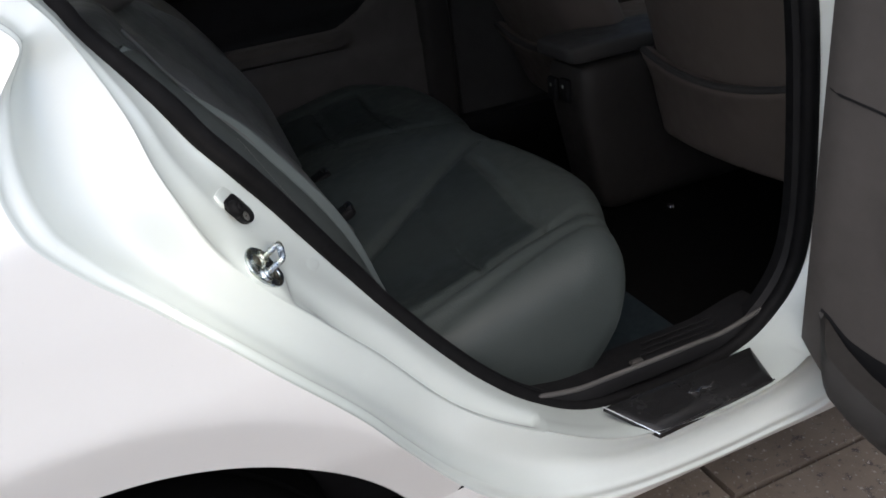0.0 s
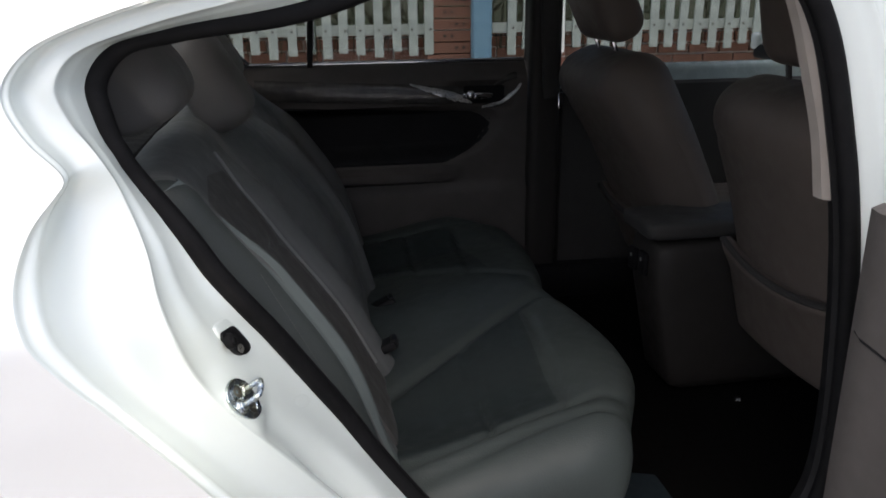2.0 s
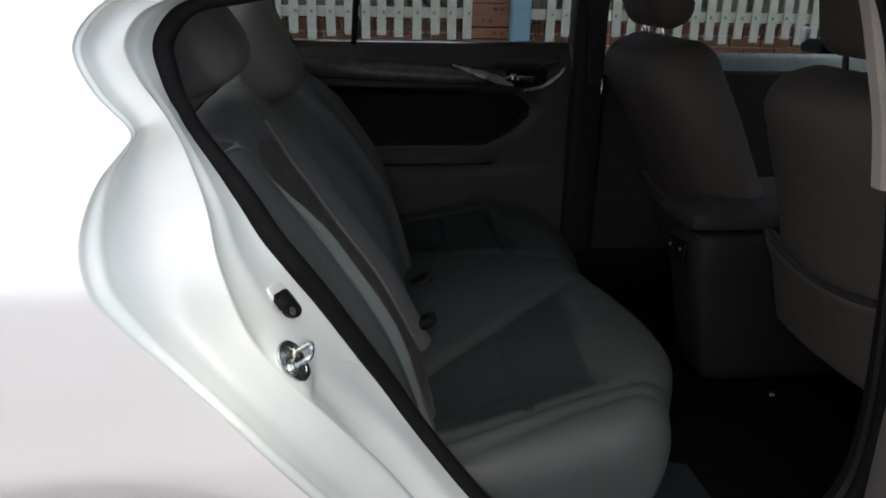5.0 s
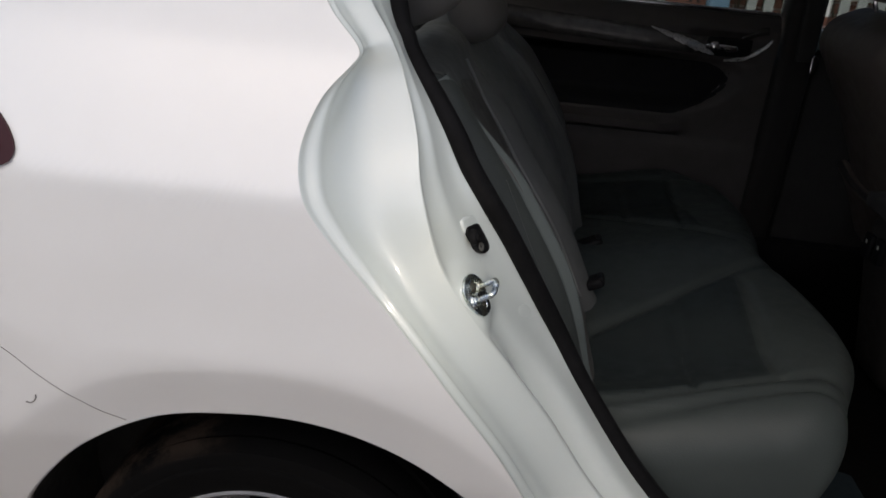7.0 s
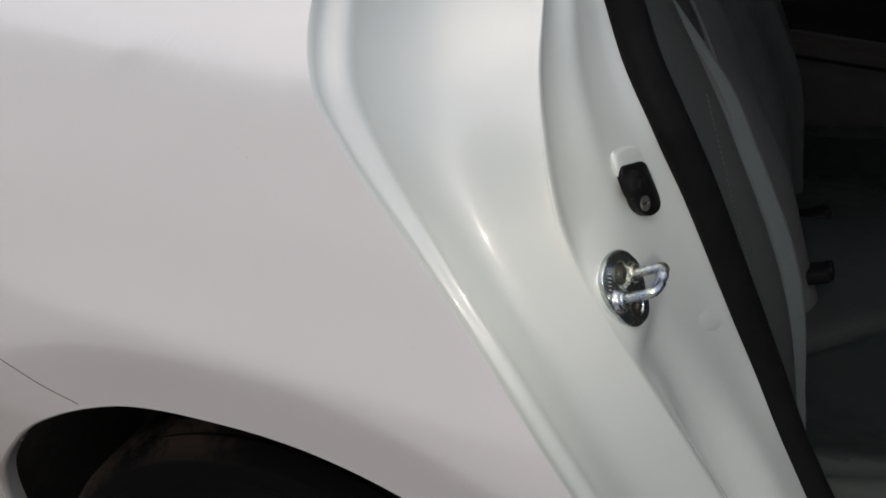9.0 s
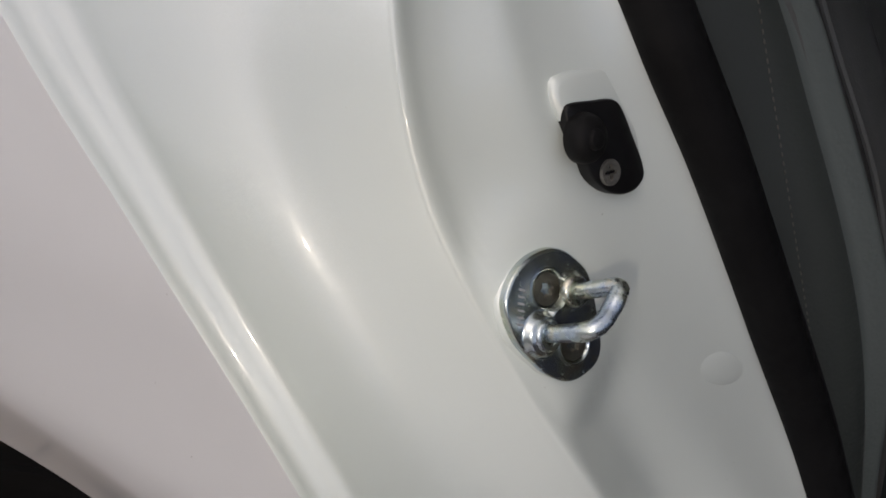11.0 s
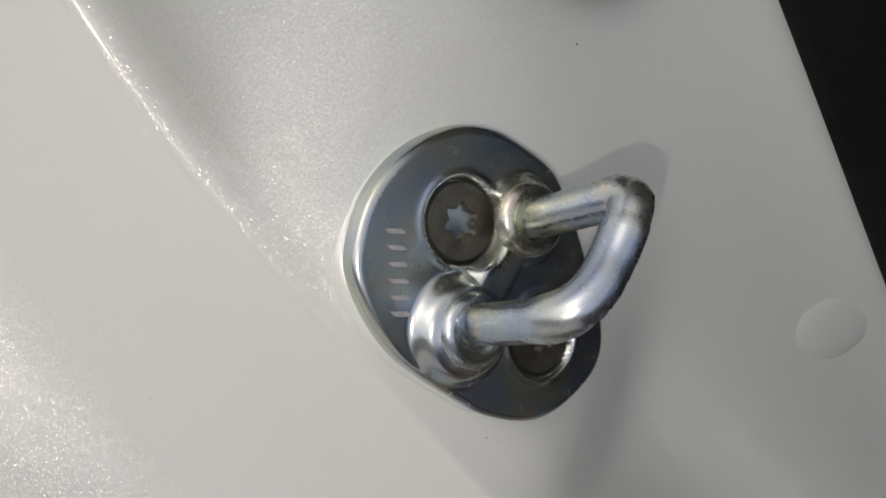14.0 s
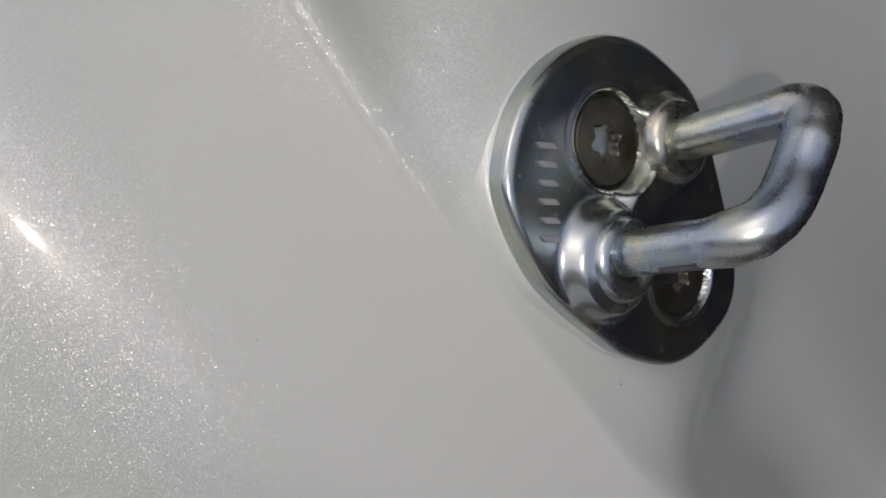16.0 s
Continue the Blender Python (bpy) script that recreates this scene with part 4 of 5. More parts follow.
part("seam_piping", tube([back_point(0.598, h, back_d(0.598, h) + 0.003) for h in np.linspace(0.06, 0.56, 40)], 0.0032, 6), leather("pale_piping_leather", (0.20, 0.205, 0.20), (0.17, 0.175, 0.17)), rear, "pale seam piping on the seat back")
for yc, wide, tall in ((0.455, 0.275, 0.575), (1.27, 0.24, 0.42)):
    def place(f, g, up):
        y = yc + wide * (g - 0.5)
        h = (tall - 0.2 * abs(y - yc)) * f
        return back_point(y, h, back_d(y, h) + up)

    part("back_insert", loft(panel_rows(place, 40, 30)), BACKING, rear, "dark grey stitched seat back insert", angle=60)

# side bolster of the near seat back, beside the door seal, paled as if lit
rows = []
for f in np.linspace(0, 1, 46):
    h = 0.03 + 0.565 * f
    wide = 0.110 * (1 - 0.6 * ease(f, 0.7, 1.0))
    row = []
    for g in np.linspace(0, 1, 14):
        y = 0.206 + wide * g
        puff = 0.008 * math.sin(math.pi * g) ** 0.6 * math.sin(math.pi * min(1, 0.06 + f)) ** 0.5 - 0.003
        row.append(back_point(y, h, back_d(y, h) + puff - 0.022 * (1 - g) ** 5))
    rows.append(row)
part("side_bolster", loft(rows), leather("lit_bolster_leather", (0.130, 0.152, 0.147), (0.112, 0.132, 0.128)), rear, "leather side bolster in its lit tone", angle=60)
# pillar lining behind the near headrest, seen past it
rows = []
for f in np.linspace(0, 1, 12):
    x, z = -0.20 + 0.10 * f, 0.98 + 0.36 * f
    rows.append([(x - 0.05, 1.50, z), (x + 0.045 - 0.02 * f, 1.53, z), (x + 0.06 - 0.02 * f, 1.58, z), (x - 0.05, 1.60, z)])
part("far_rear_pillar_lining", loft(rows, close_v=True, caps=True), leather("pale_grey_pillar_lining", (0.16, 0.175, 0.17), (0.14, 0.155, 0.15)), car, "pale grey lining of the far rear pillar")

# stitching down the side of the seat back
for k in range(42):
    f = k / 41
    p = V((0.100 - 0.084 * f, 0.1985, 0.70 + 0.17 * f))
    part("stitch", rbox(0.0008, 0.0008, 0.0026, 0.0004, 1, m=Matrix.Translation(p) @ pose(0, 0, 0, 0, -26, 0)), STITCH, rear)


HEADREST = leather("grey_brown_headrest_leather", (0.15, 0.145, 0.14), (0.13, 0.125, 0.12))


def headrest(x, y, z, parent, lean=18, w=0.25, t=0.115, h=0.175):
    bm = rbox(t, w, h, 0.040, 10, lambda a, b, c: (a + 0.02 * math.cos(b / w * 3) - 0.02 - 0.6 * (c + h / 2) * (c > 0) * 0.1, b * (1 - 0.35 * max(0, c) / h - 0.15 * max(0, -c) / h), c))
    part("headrest", bm, HEADREST, parent, "padded grey leather headrest").matrix_local = pose(x, y, z, 0, -lean, 0)


headrest(-0.145, 0.43, 1.120, rear, 26, 0.25, 0.11, 0.165)
headrest(-0.078, 0.80, 1.062, rear, 24, 0.20, 0.10, 0.19)
headrest(-0.130, 1.30, 1.070, rear, 24)


def buckle(x, y, z, yaw):
    b = new("seat_belt_buckle")
    b.parent = car
    tagged(b, "black plastic seat belt buckle on the seat")
    b.matrix_local = pose(x, y, z, 0, -24, yaw)
    part("buckle_body", rbox(0.085, 0.042, 0.020, 0.007, 4), BLACKPLASTIC, b)
    part("buckle_strap", rbox(0.075, 0.026, 0.006, 0.002, 3, m=pose(-0.06, 0, -0.004, 0, 10, 0)), BLACKPLASTIC, b)
    part("release_button", rbox(0.012, 0.030, 0.020, 0.003, 3, m=pose(0.039, 0, 0.003)), GLOSSBLACK, b)


buckle(0.200, 0.650, 0.533, -8)
buckle(0.227, 0.930, 0.508, 5)

# far rear door with its window
door2 = new("far_rear_door")
door2.parent = car
tagged(door2, "closed rear door with dark grey trim and tinted window")


def insert_end(z):
    """Where the recessed panel of the far door trim ends: a rounded, slanting end."""
    return float(np.interp(z, (0.69, 0.715, 0.74, 0.77, 0.80, 0.83, 0.85, 0.87), (0.51, 0.565, 0.615, 0.655, 0.678, 0.68, 0.665, 0.62)))


def door_y(x, z):
    """The inner face of the far door trim."""
    y = 1.605
    y += 0.035 * (1 - ease(z, 0.85, 0.88)) * ease(z, 0.70, 0.76) * ease(x, -0.1, 0.1) * (1 - ease(x, insert_end(z) - 0.03, insert_end(z) + 0.02))
    y -= 0.045 * (1 - ease(abs(z - 0.665), 0.012, 0.03)) * (1 - ease(x, 0.46, 0.58))
    y += 0.02 * (1 - ease(abs(z - 0.905), 0.025, 0.05)) * (1 - ease(abs(x - 0.63), 0.07, 0.12))
    y -= 0.012 * (1 - ease(z, 0.60, 0.64))
    return y + 0.03 * ease(z, 0.95, 1.0)


rows = []
for x in np.linspace(-0.35, 0.775, 90):
    rows.append([(x, door_y(x, z), z) for z in np.linspace(0.28, 0.998, 90)] + [(x, 1.66, 1.004), (x, 1.70, 0.99)])
part("door_trim", loft(rows), DOORTRIM, door2)


def recess_place(f, g, up):
    x = -0.33 + (insert_end(0.692 + 0.178 * f) + 0.33) * g
    z = 0.692 + (0.198 - 0.055 * max(0.0, x)) * f
    return (x, door_y(x, z) - 0.001 - up, z)


part("trim_insert", loft(panel_rows(recess_place, 40, 60)), BLACKPLASTIC, door2, "black recessed door trim panel")
rows = []
for x in np.linspace(-0.05, 0.74, 70):
    zc = 0.935 - 0.052 * x + 0.065 * ease(x, 0.62, 0.74)
    hw = 0.030 - 0.004 * ease(x, 0.35, 0.55) - 0.016 * ease(x, 0.57, 0.66)
    rows.append([(x, door_y(x, zc + hw * math.cos(q)) - 0.004 - 0.006 * math.sin(q), zc + hw * math.cos(q)) for q in np.linspace(0.02, math.pi - 0.02, 10)])
part("gloss_strip", loft(rows), TRIM, door2, "glossy dark trim strip")
# Two pale ribbons painting the light's reflection along the gloss strip.
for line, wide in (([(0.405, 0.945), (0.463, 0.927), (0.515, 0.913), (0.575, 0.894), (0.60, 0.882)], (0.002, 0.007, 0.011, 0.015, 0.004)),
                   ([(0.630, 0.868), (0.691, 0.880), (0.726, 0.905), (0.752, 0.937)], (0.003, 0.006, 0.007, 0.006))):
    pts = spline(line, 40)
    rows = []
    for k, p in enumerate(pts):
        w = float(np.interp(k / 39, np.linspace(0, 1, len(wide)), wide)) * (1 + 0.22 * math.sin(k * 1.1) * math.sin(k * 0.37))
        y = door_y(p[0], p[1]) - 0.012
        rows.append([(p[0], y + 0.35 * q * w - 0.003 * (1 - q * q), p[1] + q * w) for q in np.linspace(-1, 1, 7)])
    part("trim_glint", loft(rows), mottled("trim_glint_paint", (0.7, 0.7, 0.7), (0.55, 0.55, 0.55), 60, 0.3, 0.6).m, door2, "glint on the trim strip, modelled as a bright ribbon")
part("inner_handle", rbox(0.095, 0.016, 0.020, 0.007, 5, lambda x, y, z: (x, y - 0.010 * math.cos(x * 30), z * (1.1 - 5 * abs(x))), m=pose(0.615, 1.600, 0.905)), CHROME, door2, "chrome inner door handle")
part("handle_knob", rbox(0.030, 0.026, 0.030, 0.012, 6, m=pose(0.592, 1.592, 0.908)), CHROME, door2, "bright chrome end of the door handle")
part("handle_cup", rbox(0.13, 0.012, 0.055, 0.02, 4, m=pose(0.64, 1.618, 0.905)), BLACKPLASTIC, door2)
part("waist_seal", rbox(0.95, 0.012, 0.012, 0.004, 3, m=pose(0.33, 1.650, 1.006)), CHROME, door2, "thin bright strip at the window's foot")
part("window_glass", rbox(0.66, 0.004, 0.40, 0.001, 1, m=pose(0.455, 1.672, 1.20, -6)), GLASS, door2)
part("quarter_glass", rbox(0.26, 0.004, 0.30, 0.001, 1, m=pose(0.01, 1.672, 1.15, -6)), GLASS, door2)
part("window_divider", rbox(0.018, 0.02, 0.42, 0.004, 3, m=pose(0.128, 1.660, 1.205, -6, 4, 0)), BLACKPLASTIC, door2)
rows = []
for w in np.linspace(0, 1, 24):
    x, z = -0.10 + 0.0 * w, 1.0
    p = spline([(-0.052, 1.000), (-0.085, 1.03), (-0.115, 1.085), (-0.10, 1.16), (0.02, 1.25), (0.3, 1.34), (0.76, 1.37)], 24)[int(w * 23)]
    rows.append([(p[0], 1.62, p[1]), (p[0], 1.70, p[1]), (p[0] - 0.3 * (1 - w), 1.70, p[1] + 0.25), (p[0] - 0.3 * (1 - w), 1.60, p[1] + 0.25)])
part("window_frame", loft(rows, close_v=True), BLACKPLASTIC, door2)
# far pillar
part("far_pillar", rbox(0.10, 0.10, 1.1, 0.02, 4, m=pose(0.83, 1.635, 0.86)), CONSOLE, car, "dark far door pillar")
part("far_pillar_trim", rbox(0.055, 0.02, 0.42, 0.008, 4, m=pose(0.835, 1.578, 1.10, 0, -3, 0)), PLASTIC, car, "grey far pillar trim")
part("belt_height_slider", rbox(0.02, 0.012, 0.05, 0.004, 3, m=pose(0.87, 1.566, 0.885)), CHROME, car, "small bright belt anchor")
# far front door
fd = new("far_front_door")
fd.parent = car
tagged(fd, "closed front door with dark trim and pale blue waist")
part("front_door_trim", rbox(1.15, 0.08, 0.66, 0.03, 4, m=pose(1.46, 1.64, 0.60)), PLASTIC, fd)
part("front_door_top", rbox(1.15, 0.05, 0.075, 0.015, 4, m=pose(1.46, 1.65, 0.945)), mottled("pale_blue_trim", (0.50, 0.60, 0.60), (0.44, 0.54, 0.54), 8, 0.25).m, fd)
part("front_glass", rbox(1.10, 0.004, 0.38, 0.001, 1, m=pose(1.46, 1.675, 1.16, -6)), GLASS, fd)
# far door mirror
mir = new("door_mirror")
mir.parent = car
tagged(mir, "small far door mirror, white for the sky it reflects")
# White shell painting the sky's reflection in the mirror glass.
part("mirror_shell", rbox(0.030, 0.045, 0.060, 0.015, 8, m=pose(1.70, 1.88, 1.027)), WHITE, mir)
part("mirror_bracket", rbox(0.05, 0.14, 0.05, 0.015, 4, m=pose(1.715, 1.82, 0.992)), BLACKPLASTIC, mir)


def front_seat(x, y, lean, rise=0.0):
    s = new("front_seat")
    s.parent = car
    tagged(s, "dark grey front seat seen from behind with a map pocket")
    s.matrix_local = pose(x, y, 0.46, 0, -lean, 0)

    def shape(a, b, c):
        k = (c + 0.30) / 0.60
        wide = 1 - 0.14 * ease(k, 0.55, 1.0) - 0.05 * (1 - ease(k, 0, 0.3))
        dish = -0.03 * (b / 0.25) ** 2 * (a < 0)
        return (a - dish * 1.0 - 0.035 * ease(k, 0.5, 1) * (a < 0) + groove(k - 0.79 - 0.15 * (b / 0.25) ** 2 * 0.4, 0.012, 0.004) * (-1 if a < 0 else 0), b * wide, c)

    part("backrest", rbox(0.17, 0.52, 0.60, 0.08, 22, shape, m=pose(0, 0, 0.30 + rise)), TAUPE, s, "grey leather seat back")
    pk = rbox(0.035, 0.47, 0.20, 0.016, 12, lambda a, b, c: (a + 0.022 * (b / 0.25) ** 2 - 0.012 * ease(c, 0.02, 0.1), b * (0.97 + 0.15 * c), c + 0.03 * (b / 0.23) ** 2 * (c > 0)), m=pose(-0.082, 0, 0.115))
    pocket = part("map_pocket", pk, TAUPE, s, "grey map pocket")
    part("pocket_hem", tube([(-0.102 + 0.022 * (b / 0.25) ** 2, b * 0.985, 0.212 + 0.03 * (b / 0.23) ** 2) for b in np.linspace(-0.225, 0.225, 20)], 0.008, 8), PLASTIC, s)
    part("seat_squab", rbox(0.50, 0.50, 0.14, 0.06, 8, m=pose(0.30, 0, -0.03, 0, lean, 0)), TAUPE, s)
    part("seat_rail", rbox(0.40, 0.36, 0.08, 0.02, 3, m=pose(0.28, 0, -0.15, 0, lean, 0)), BLACKPLASTIC, s)
    bm = rbox(0.11, 0.27, 0.19, 0.05, 10, lambda a, b, c: (a, b * (1 - 0.2 * max(0, c) / 0.19), c))
    part("headrest", bm, TAUPE, s, "padded grey headrest").matrix_local = pose(0.045, 0, 0.715 + rise)
    for q in (-0.06, 0.06):
        part("headrest_post", tube([(0.01, q, 0.56 + rise), (0.02, q, 0.68 + rise)], 0.006, 8), CHROME, s)
    return s


front_seat(1.145, 0.56, 14)
front_seat(1.150, 1.24, 25, 0.055)

# centre console
con = new("centre_console")
con.parent = car
tagged(con, "dark grey centre console with a padded lid and two sockets")
part("console_body", rbox(0.55, 0.180, 0.40, 0.035, 8, lambda a, b, c: (a + 0.20 * max(0.0, 0.1 - c) * (a < 0), b * (1 - 0.25 * max(0.0, -c)), c), m=pose(1.165, 0.945, 0.44)), CONSOLE, con)
part("console_lid", rbox(0.34, 0.180, 0.045, 0.016, 6, m=pose(1.035, 0.945, 0.668)), LID, con, "padded leather console lid")
for y, z in ((0.988, 0.566), (0.930, 0.572)):
    socket = part("power_socket", rbox(0.014, 0.040, 0.058, 0.005, 4, m=pose(0.885, y, z)), BLACKPLASTIC, con, "black power socket")
    part("socket_icon", rbox(0.002, 0.007, 0.009, 0.001, 1, m=pose(0.8775, y, z + 0.010)), FENCE, socket)
    part("socket_bezel", tube([(0.8785, y + 0.018 * math.cos(a), z + 0.026 * math.sin(a)) for a in np.linspace(0, 2 * math.pi, 20, endpoint=False)], 0.0011, 5, True), PLASTIC, socket)
part("floor_bolt", lathe([(0.0, 0.0), (0.004, 0.0), (0.009, -0.002), (0.011, -0.008)], 16, "z", (0, 0, 0)), CHROME, car, "small bright seat rail bolt").matrix_local = pose(1.10, 0.80, 0.25)

# pillar trim by the near opening
rows = []
for w in np.linspace(0, 1, 20):
    p = spline([(0.789, 0.17, 0.934), (0.772, 0.17, 1.02), (0.748, 0.172, 1.10), (0.721, 0.174, 1.18), (0.655, 0.19, 1.33)], 20)[int(round(w * 19))]
    rows.append([p, p + np.array((0.0, 0.02, 0)), p + np.array((0.034 + 0.008 * w, 0.0, 0)), p + np.array((0.034 + 0.008 * w, -0.03, 0))])
part("pillar_trim", loft(rows, close_v=True, caps=True), BEIGE, car, "pale cloth-faced centre pillar trim")

# roof, lining, rear shelf, dash and far body
rows = []
for x in np.linspace(-0.15, 1.6, 20):
    z = 1.36 + 0.07 * math.sin(math.pi * (x + 0.45) / 2.4)
    rows.append([(x, y, z - 0.10 * abs((y - 0.88) / 0.75) ** 4) for y in np.linspace(0.12, 1.66, 24)] + [(x, y, z + 0.03 - 0.10 * abs((y - 0.88) / 0.75) ** 4) for y in np.linspace(1.68, 0.10, 24)])
part("roof", loft(rows, close_v=True, caps=True), [WHITE], car, "white painted roof")
part("rear_shelf", rbox(0.55, 1.34, 0.04, 0.01, 3, m=pose(-0.46, 0.88, 0.955)), BLACKPLASTIC, car, "dark rear parcel shelf")
part("seat_bulkhead", rbox(0.02, 1.5, 0.75, 0.005, 2, m=pose(-0.30, 0.88, 0.58)), BLACKPLASTIC, car, "dark bulkhead behind the rear seat")
part("dashboard", rbox(0.5, 1.4, 0.5, 0.1, 6, m=pose(2.0, 0.88, 0.72)), BLACKPLASTIC, car, "dark dashboard")
part("windscreen", rbox(1.0, 1.4, 0.004, 0.001, 2, m=pose(1.95, 0.88, 1.18, 0, 28, 0)), DARKGLASS, car, "tinted windscreen")
part("near_front_glass", rbox(1.05, 0.004, 0.42, 0.001, 1, m=pose(1.50, 0.12, 1.16, 6)), DARKGLASS, car, "tinted front door window")
part("near_pillar_core", rbox(0.12, 0.10, 0.6, 0.02, 2, m=pose(0.93, 0.14, 1.12, 0, -10, 0)), BLACKPLASTIC, car, "dark centre pillar core")
part("rear_glass", rbox(0.62, 1.2, 0.004, 0.001, 2, m=pose(-0.42, 0.88, 1.19, 0, -35, 0)), DARKGLASS, car, "tinted rear window")
rows = []
for x in np.linspace(-0.72, -1.12, 12):
    rows.append([(x, y, 1.02 - 0.25 * abs((y - 0.88) / 0.72) ** 6 * 0.35 - 0.3 * max(0, -1.0 - x)) for y in np.linspace(0.22, 1.54, 30)])
part("boot_lid", loft(rows), WHITE, car, "white boot lid")
part("far_sill", rbox(2.4, 0.14, 0.12, 0.02, 2, m=pose(0.9, 1.63, 0.285)), BLACKPLASTIC, car, "dark far sill lining")
part("far_side", rbox(2.9, 0.04, 0.72, 0.02, 3, m=pose(0.3, 1.735, 0.58)), WHITE, car, "white far side of the body")
part("near_front_door", rbox(1.05, 0.12, 0.72, 0.04, 4, m=pose(1.52, 0.06, 0.61)), WHITE, car, "white front door")
part("front_bulkhead", rbox(0.04, 1.6, 0.8, 0.01, 2, m=pose(2.25, 0.88, 0.6)), BLACKPLASTIC, car, "dark front bulkhead")
part("rear_bumper", rbox(0.12, 1.3, 0.45, 0.05, 5, m=pose(-1.08, 0.88, 0.50)), WHITE, car, "white rear bumper")

# the open rear door
od = new("open_rear_door")
od.parent = car
tagged(od, "open rear door with dark grey inner trim")
od.matrix_local = pose(0.760, 0.050, 0.0, 0, 0, 6)


def trim_x(y, z):
    return 0.0 - 0.03 * (1 - ease(abs(z - 0.62), 0.03, 0.07)) * ease(-y, 0.1, 0.25) + 0.012 * (1 - ease(-y, 0.0, 0.03)) + 0.02 * (1 - ease(z, 0.30, 0.36))


rows = []
for k in range(40):
    y = -0.95 * k / 39
    lo = 0.285 + 0.10 * (1 - ease(-y, 0.0, 0.12)) + 0.10 * ease(-y, 0.5, 0.95)
    rows.append([(trim_x(y, z), y, z) for z in np.linspace(lo, 0.955, 50)] + [(0.03, y, 0.96), (0.09, y, 0.95), (0.10, y, lo + 0.02), (0.03, y, lo - 0.005)])
part("inner_trim", loft(rows, close_v=True, caps=True), DOORTRIM, od)
POCKET_Y = (0.038, 0.053, 0.088, 0.127, 0.177, 0.30, 0.62)
POCKET_TOP = (0.459, 0.452, 0.420, 0.397, 0.378, 0.350, 0.340)
POCKET_LOW = (0.452, 0.392, 0.318, 0.294, 0.278, 0.264, 0.258)
rows, slot = [], []
for y in np.r_[np.linspace(0.038, 0.20, 26), np.linspace(0.215, 0.62, 18)]:
    zt, zl = float(np.interp(y, POCKET_Y, POCKET_TOP)), float(np.interp(y, POCKET_Y, POCKET_LOW))
    x = trim_x(-y, zt)
    out = 0.045 * ease(y, 0.036, 0.09)
    row = [(x + 0.01, -y, zt - 0.006), (x - 0.9 * out, -y, zt - 0.003)]
    for q in np.linspace(0, 1, 12):
        row.append((x - out * (1 - 0.75 * q**3) - 0.006 * math.sin(math.pi * q), -y, zt + (zl - zt) * q))
    row.append((x + 0.01, -y, zl - 0.004))
    rows.append(row)
    # Dark strip on the trim, painting the shade in the pocket's mouth.
    up = 0.004 + 0.030 * ease(y, 0.05, 0.17)
    slot.append([(trim_x(-y, zt + up * q) - 0.0025 * math.sin(math.pi * (0.15 + 0.7 * q)), -y, zt - 0.008 + (up + 0.008) * q) for q in np.linspace(0, 1, 5)])
part("lower_pocket", loft(rows), PLASTIC, od, "grey door pocket")
part("pocket_shade_strip", loft(slot), BLACKPLASTIC, od, "dark strip painting the shade above the door pocket")
part("trim_seam", tube([(trim_x(-y, z) - 0.0005, -y, z) for y, z in spline([(0.01, 0.792), (0.06, 0.783), (0.16, 0.764), (0.40, 0.745), (0.90, 0.740)], 40)], 0.0018, 6), BLACKPLASTIC, od, "dark joint across the door trim")
part("outer_skin", rbox(0.03, 1.0, 0.72, 0.014, 4, m=pose(0.125, -0.46, 0.62)), WHITE, od, "white outer door skin")
part("pull_cup", rbox(0.03, 0.22, 0.05, 0.02, 5, m=pose(-0.02, -0.30, 0.74)), BLACKPLASTIC, od)

# ---- beyond the car ----
FY = 4.6
fence = tagged(new("picket_fence"), "weathered white picket fence standing behind the car", "fence")
pick = rbox(0.062, 0.02, 1.35, 0.004, 1, lambda x, y, z: (x, y, z))
first_picket = part("picket", pick, FENCE, fence)
first_picket.location = (-1.2, FY, 1.47)
for k in range(1, 60):
    x = -1.2 + 0.1135 * k
    if 1.02 < x < 1.52:
        continue
    p = new("picket", first_picket.data)
    p.parent = fence
    p.matrix_local = pose(x, FY, 1.47 + 0.02 * math.sin(k * 2.3), 0, 0.8 * math.sin(k * 5.1), 0)
for z in (0.955, 1.75):
    part("rail", rbox(7.4, 0.03, 0.07, 0.004, 1, m=pose(2.3, FY + 0.03, z)), FENCE, fence)
bolt = lathe([(0.0, -0.006), (0.006, -0.005), (0.009, 0.0), (0.009, 0.004)], 10, "y")
bolt_mesh = part("bolt", bolt, GREYLINE, fence)
bolt_mesh.matrix_local = pose(-1.2, FY - 0.012, 0.955)
for k in range(1, 40):
    if not 1.02 < -1.2 + 0.1135 * k < 1.52:
        b = new("bolt", bolt_mesh.data)
        b.parent = fence
        b.matrix_local = pose(-1.2 + 0.1135 * k + 0.008 * math.sin(k * 3.7), FY - 0.012, 0.955)
post = tagged(part("blue_post", rbox(0.13, 0.10, 2.5, 0.02, 4, m=pose(1.30, FY - 0.05, 1.16)), BLUE), "faded blue painted post in front of the fence", "post")
wall = tagged(part("brick_wall", rbox(9.0, 0.10, 1.06, 0.01, 1, m=pose(2.5, FY + 0.35, 0.44)), MORTAR), "low red-brown brick wall behind the fence", "wall", kind="structure")
brick_bm = rbox(0.235, 0.03, 0.068, 0.005, 1)
bk = part("brick", brick_bm, BRICK, wall)
bk.matrix_local = pose(-1.6, FY + 0.295, 0.93)
for r in range(5):
    for k in range(34):
        if r == 0 and k == 0:
            continue
        b = new("brick", bk.data)
        b.parent = wall
        b.matrix_local = pose(-1.6 + 0.247 * k + 0.12 * (r % 2), FY + 0.295, 0.93 - 0.08 * r)
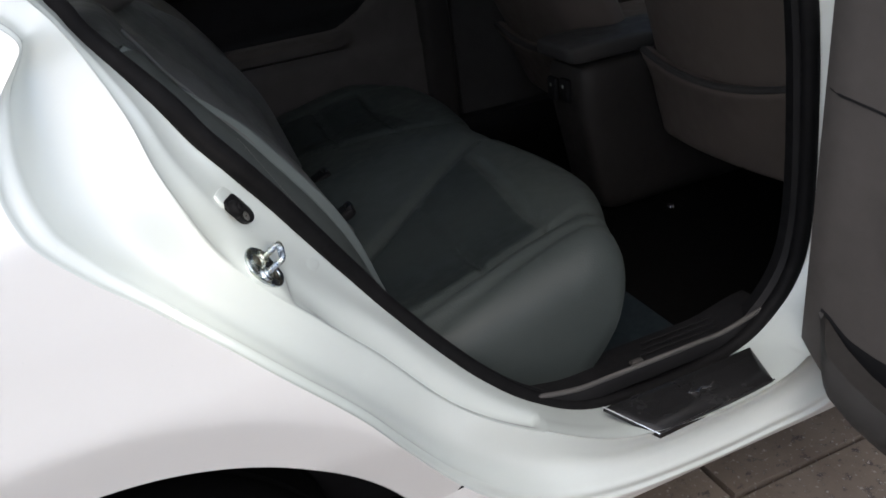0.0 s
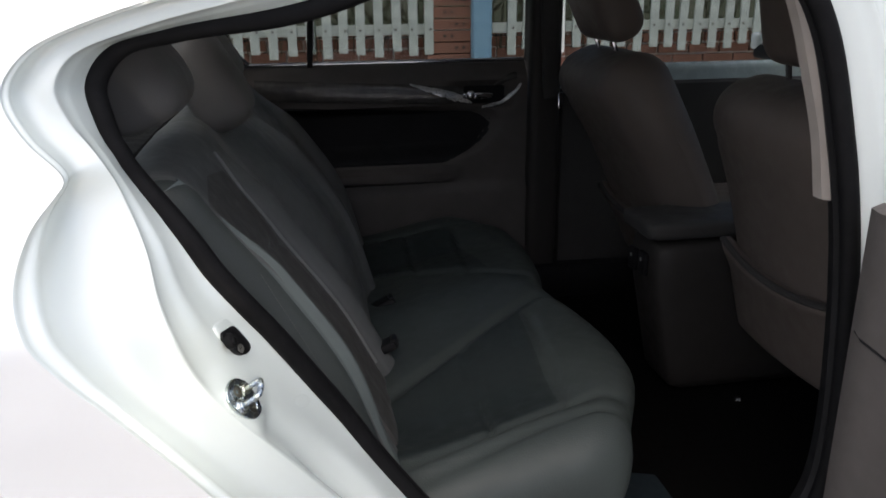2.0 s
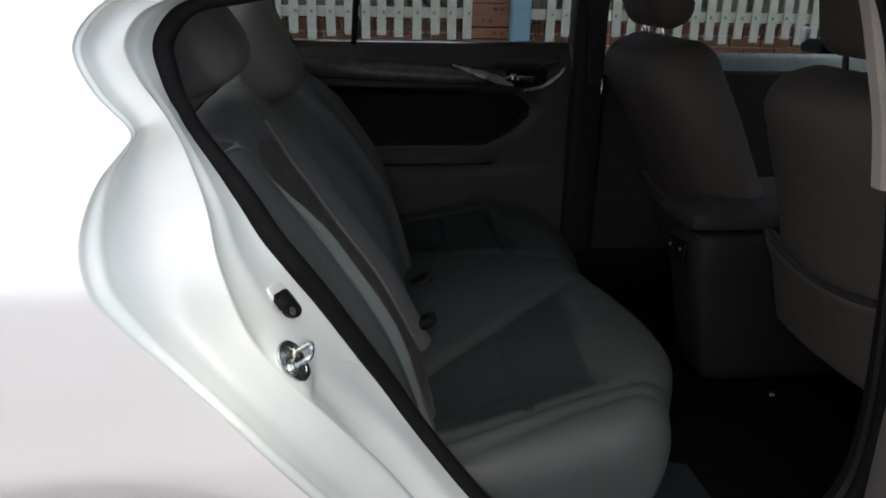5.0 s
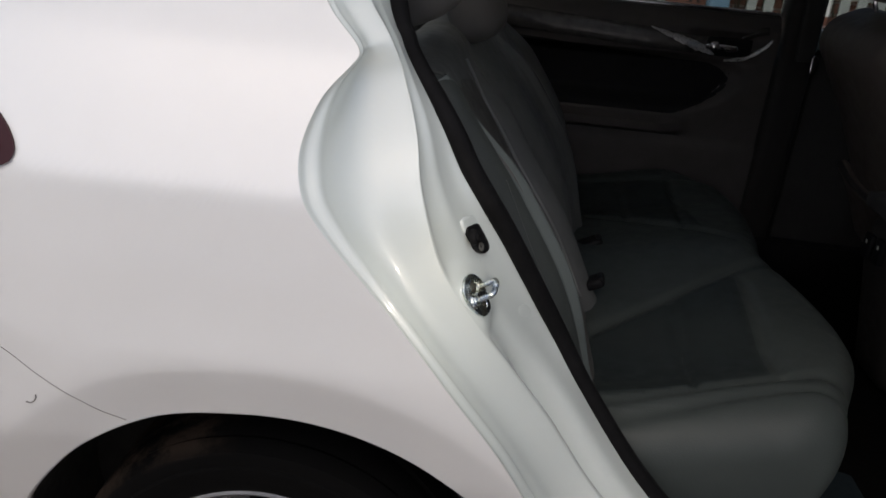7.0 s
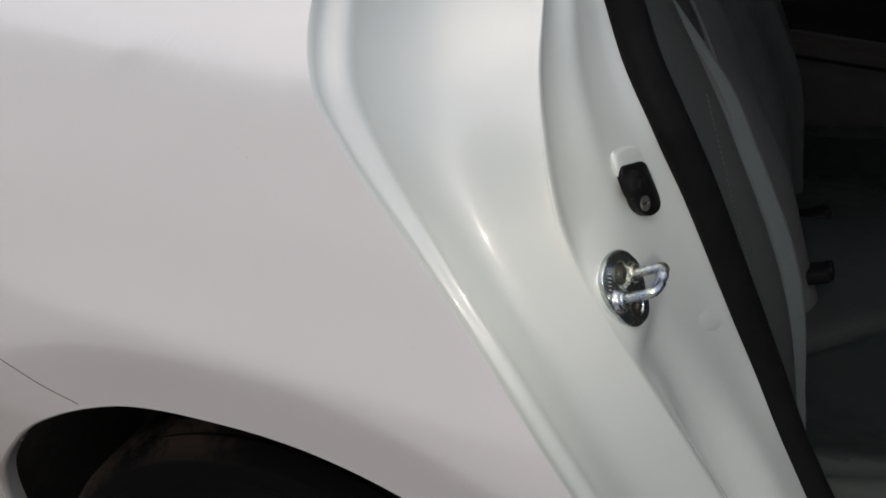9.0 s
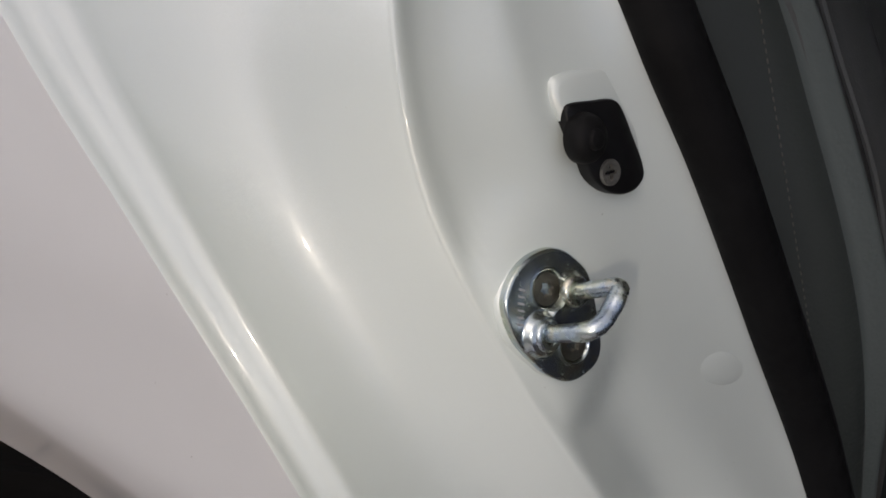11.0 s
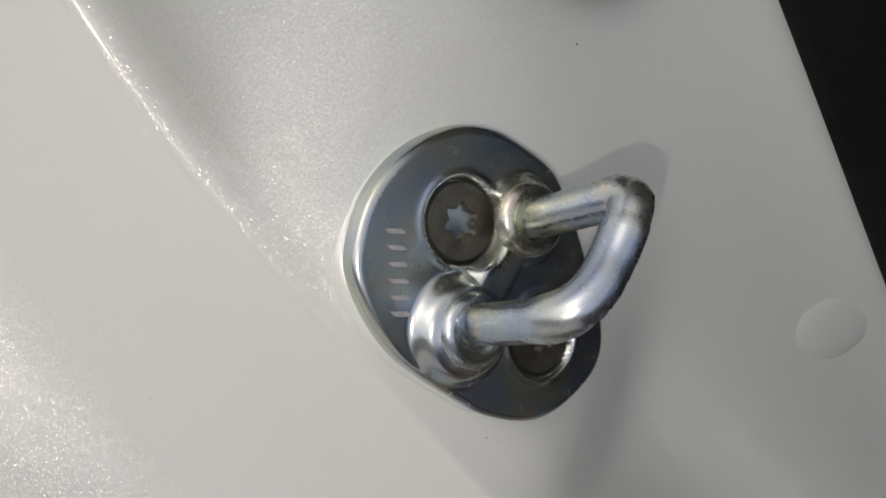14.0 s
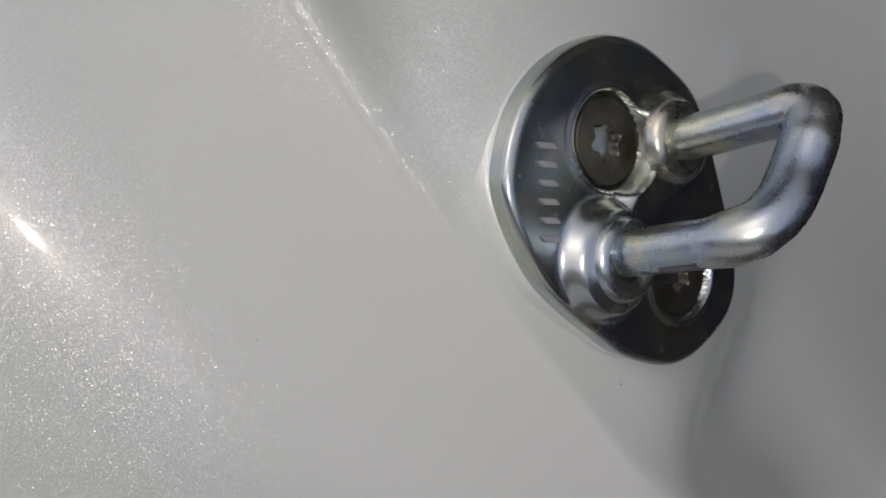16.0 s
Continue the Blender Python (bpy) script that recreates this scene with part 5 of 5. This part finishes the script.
# a pier of hollow bricks beside the post
pier = tagged(new("brick_pier"), "red-brown pier of hollow bricks beside the blue post", "pier")
course = part("brick", rbox(0.30, 0.12, 0.070, 0.004, 1), BRICK, pier)
course.matrix_local = pose(1.09, FY + 0.06, 0.60)
# Dark blocks on the brick faces paint the shade inside the holes.
hole = part("hole_shade_block", rbox(0.022, 0.006, 0.018, 0.004, 2), UNDER, pier, "dark block painting the shade of a hole in a brick")
hole.matrix_local = pose(1.06, FY - 0.002, 0.60)
for k in range(12):
    if k:
        b = new("brick", course.data)
        b.parent = pier
        b.matrix_local = pose(1.09 + 0.004 * math.sin(k * 4), FY + 0.06, 0.60 + 0.077 * k)
    for q in range(2):
        if k or q:
            b = new("hole_shade_block", hole.data)
            b.parent = pier
            b.matrix_local = pose(1.06 + 0.05 * q + 0.08 * (k % 2), FY - 0.002, 0.60 + 0.077 * k)
# dry stems behind the pickets
rnd = random.Random(5)
stems = bmesh.new()
for k in range(150):
    x, h, w = rnd.uniform(-1.2, 4.4), rnd.uniform(0.25, 0.9), rnd.uniform(0.002, 0.005)
    lean, y = rnd.uniform(-0.12, 0.12), FY + rnd.uniform(0.08, 0.22)
    a = [stems.verts.new(V((x + s * w, y + t * w, 0.80))) for s, t in ((-1, -1), (1, -1), (1, 1), (-1, 1))]
    b = [stems.verts.new(V((x + lean + s * w * 0.4, y + t * w * 0.4, 0.80 + h))) for s, t in ((-1, -1), (1, -1), (1, 1), (-1, 1))]
    for q in range(4):
        stems.faces.new((a[q], a[(q + 1) % 4], b[(q + 1) % 4], b[q]))
    for q in range(5):
        f = rnd.uniform(0.3, 1)
        c = V((x + lean * f, y, 0.80 + h * f))
        d = V((rnd.uniform(-0.09, 0.09), rnd.uniform(-0.02, 0.02), rnd.uniform(0.0, 0.10)))
        n = V((d.z, 0, -d.x)) * 0.16
        stems.faces.new([stems.verts.new(v) for v in (c, c + d * 0.5 + n, c + d, c + d * 0.5 - n)])
tagged(part("plant_stems", stems, mottled("dry_dark_leaves", (0.035, 0.04, 0.02), (0.075, 0.06, 0.035), 9, 0.8).m), "dry dark plant stems growing behind the fence", "plants", kind="stuff")
back = tagged(part("backdrop", rbox(14, 0.1, 4.1, 0.01, 1, m=pose(2.0, 8.5, 1.95)), mottled("dark_hedge_green", (0.05, 0.06, 0.035), (0.10, 0.095, 0.07), 2.5, 0.9).m), "dim green growth beyond the fence", "backdrop", kind="structure")

# Unseen wall, added to give the car's side a horizon to reflect.
tagged(part("wall_street", rbox(24.0, 0.25, 3.1, 0.02, 1, m=pose(0, -7.5, 1.45)), PLASTER), "plain pale rendered wall across the yard, unseen, added for reflections", "wall", kind="structure")

# paving beside the car
paving = tagged(new("pavement"), "worn speckled stone paving slabs", "pavement", kind="structure")
slab_bm = rbox(0.492, 0.492, 0.05, 0.006, 1)
slab = part("slab", slab_bm, STONE, paving)
slab.matrix_local = pose(-2.0, -0.6, GROUND)
for i in range(13):
    for j in range(7):
        if i or j:
            s = new("slab", slab.data)
            s.parent = paving
            s.matrix_local = pose(-2.0 + 0.5 * i, -0.6 + 0.5 * j, GROUND + 0.002 * math.sin(i * 3 + j * 5), 0, 0, 0)
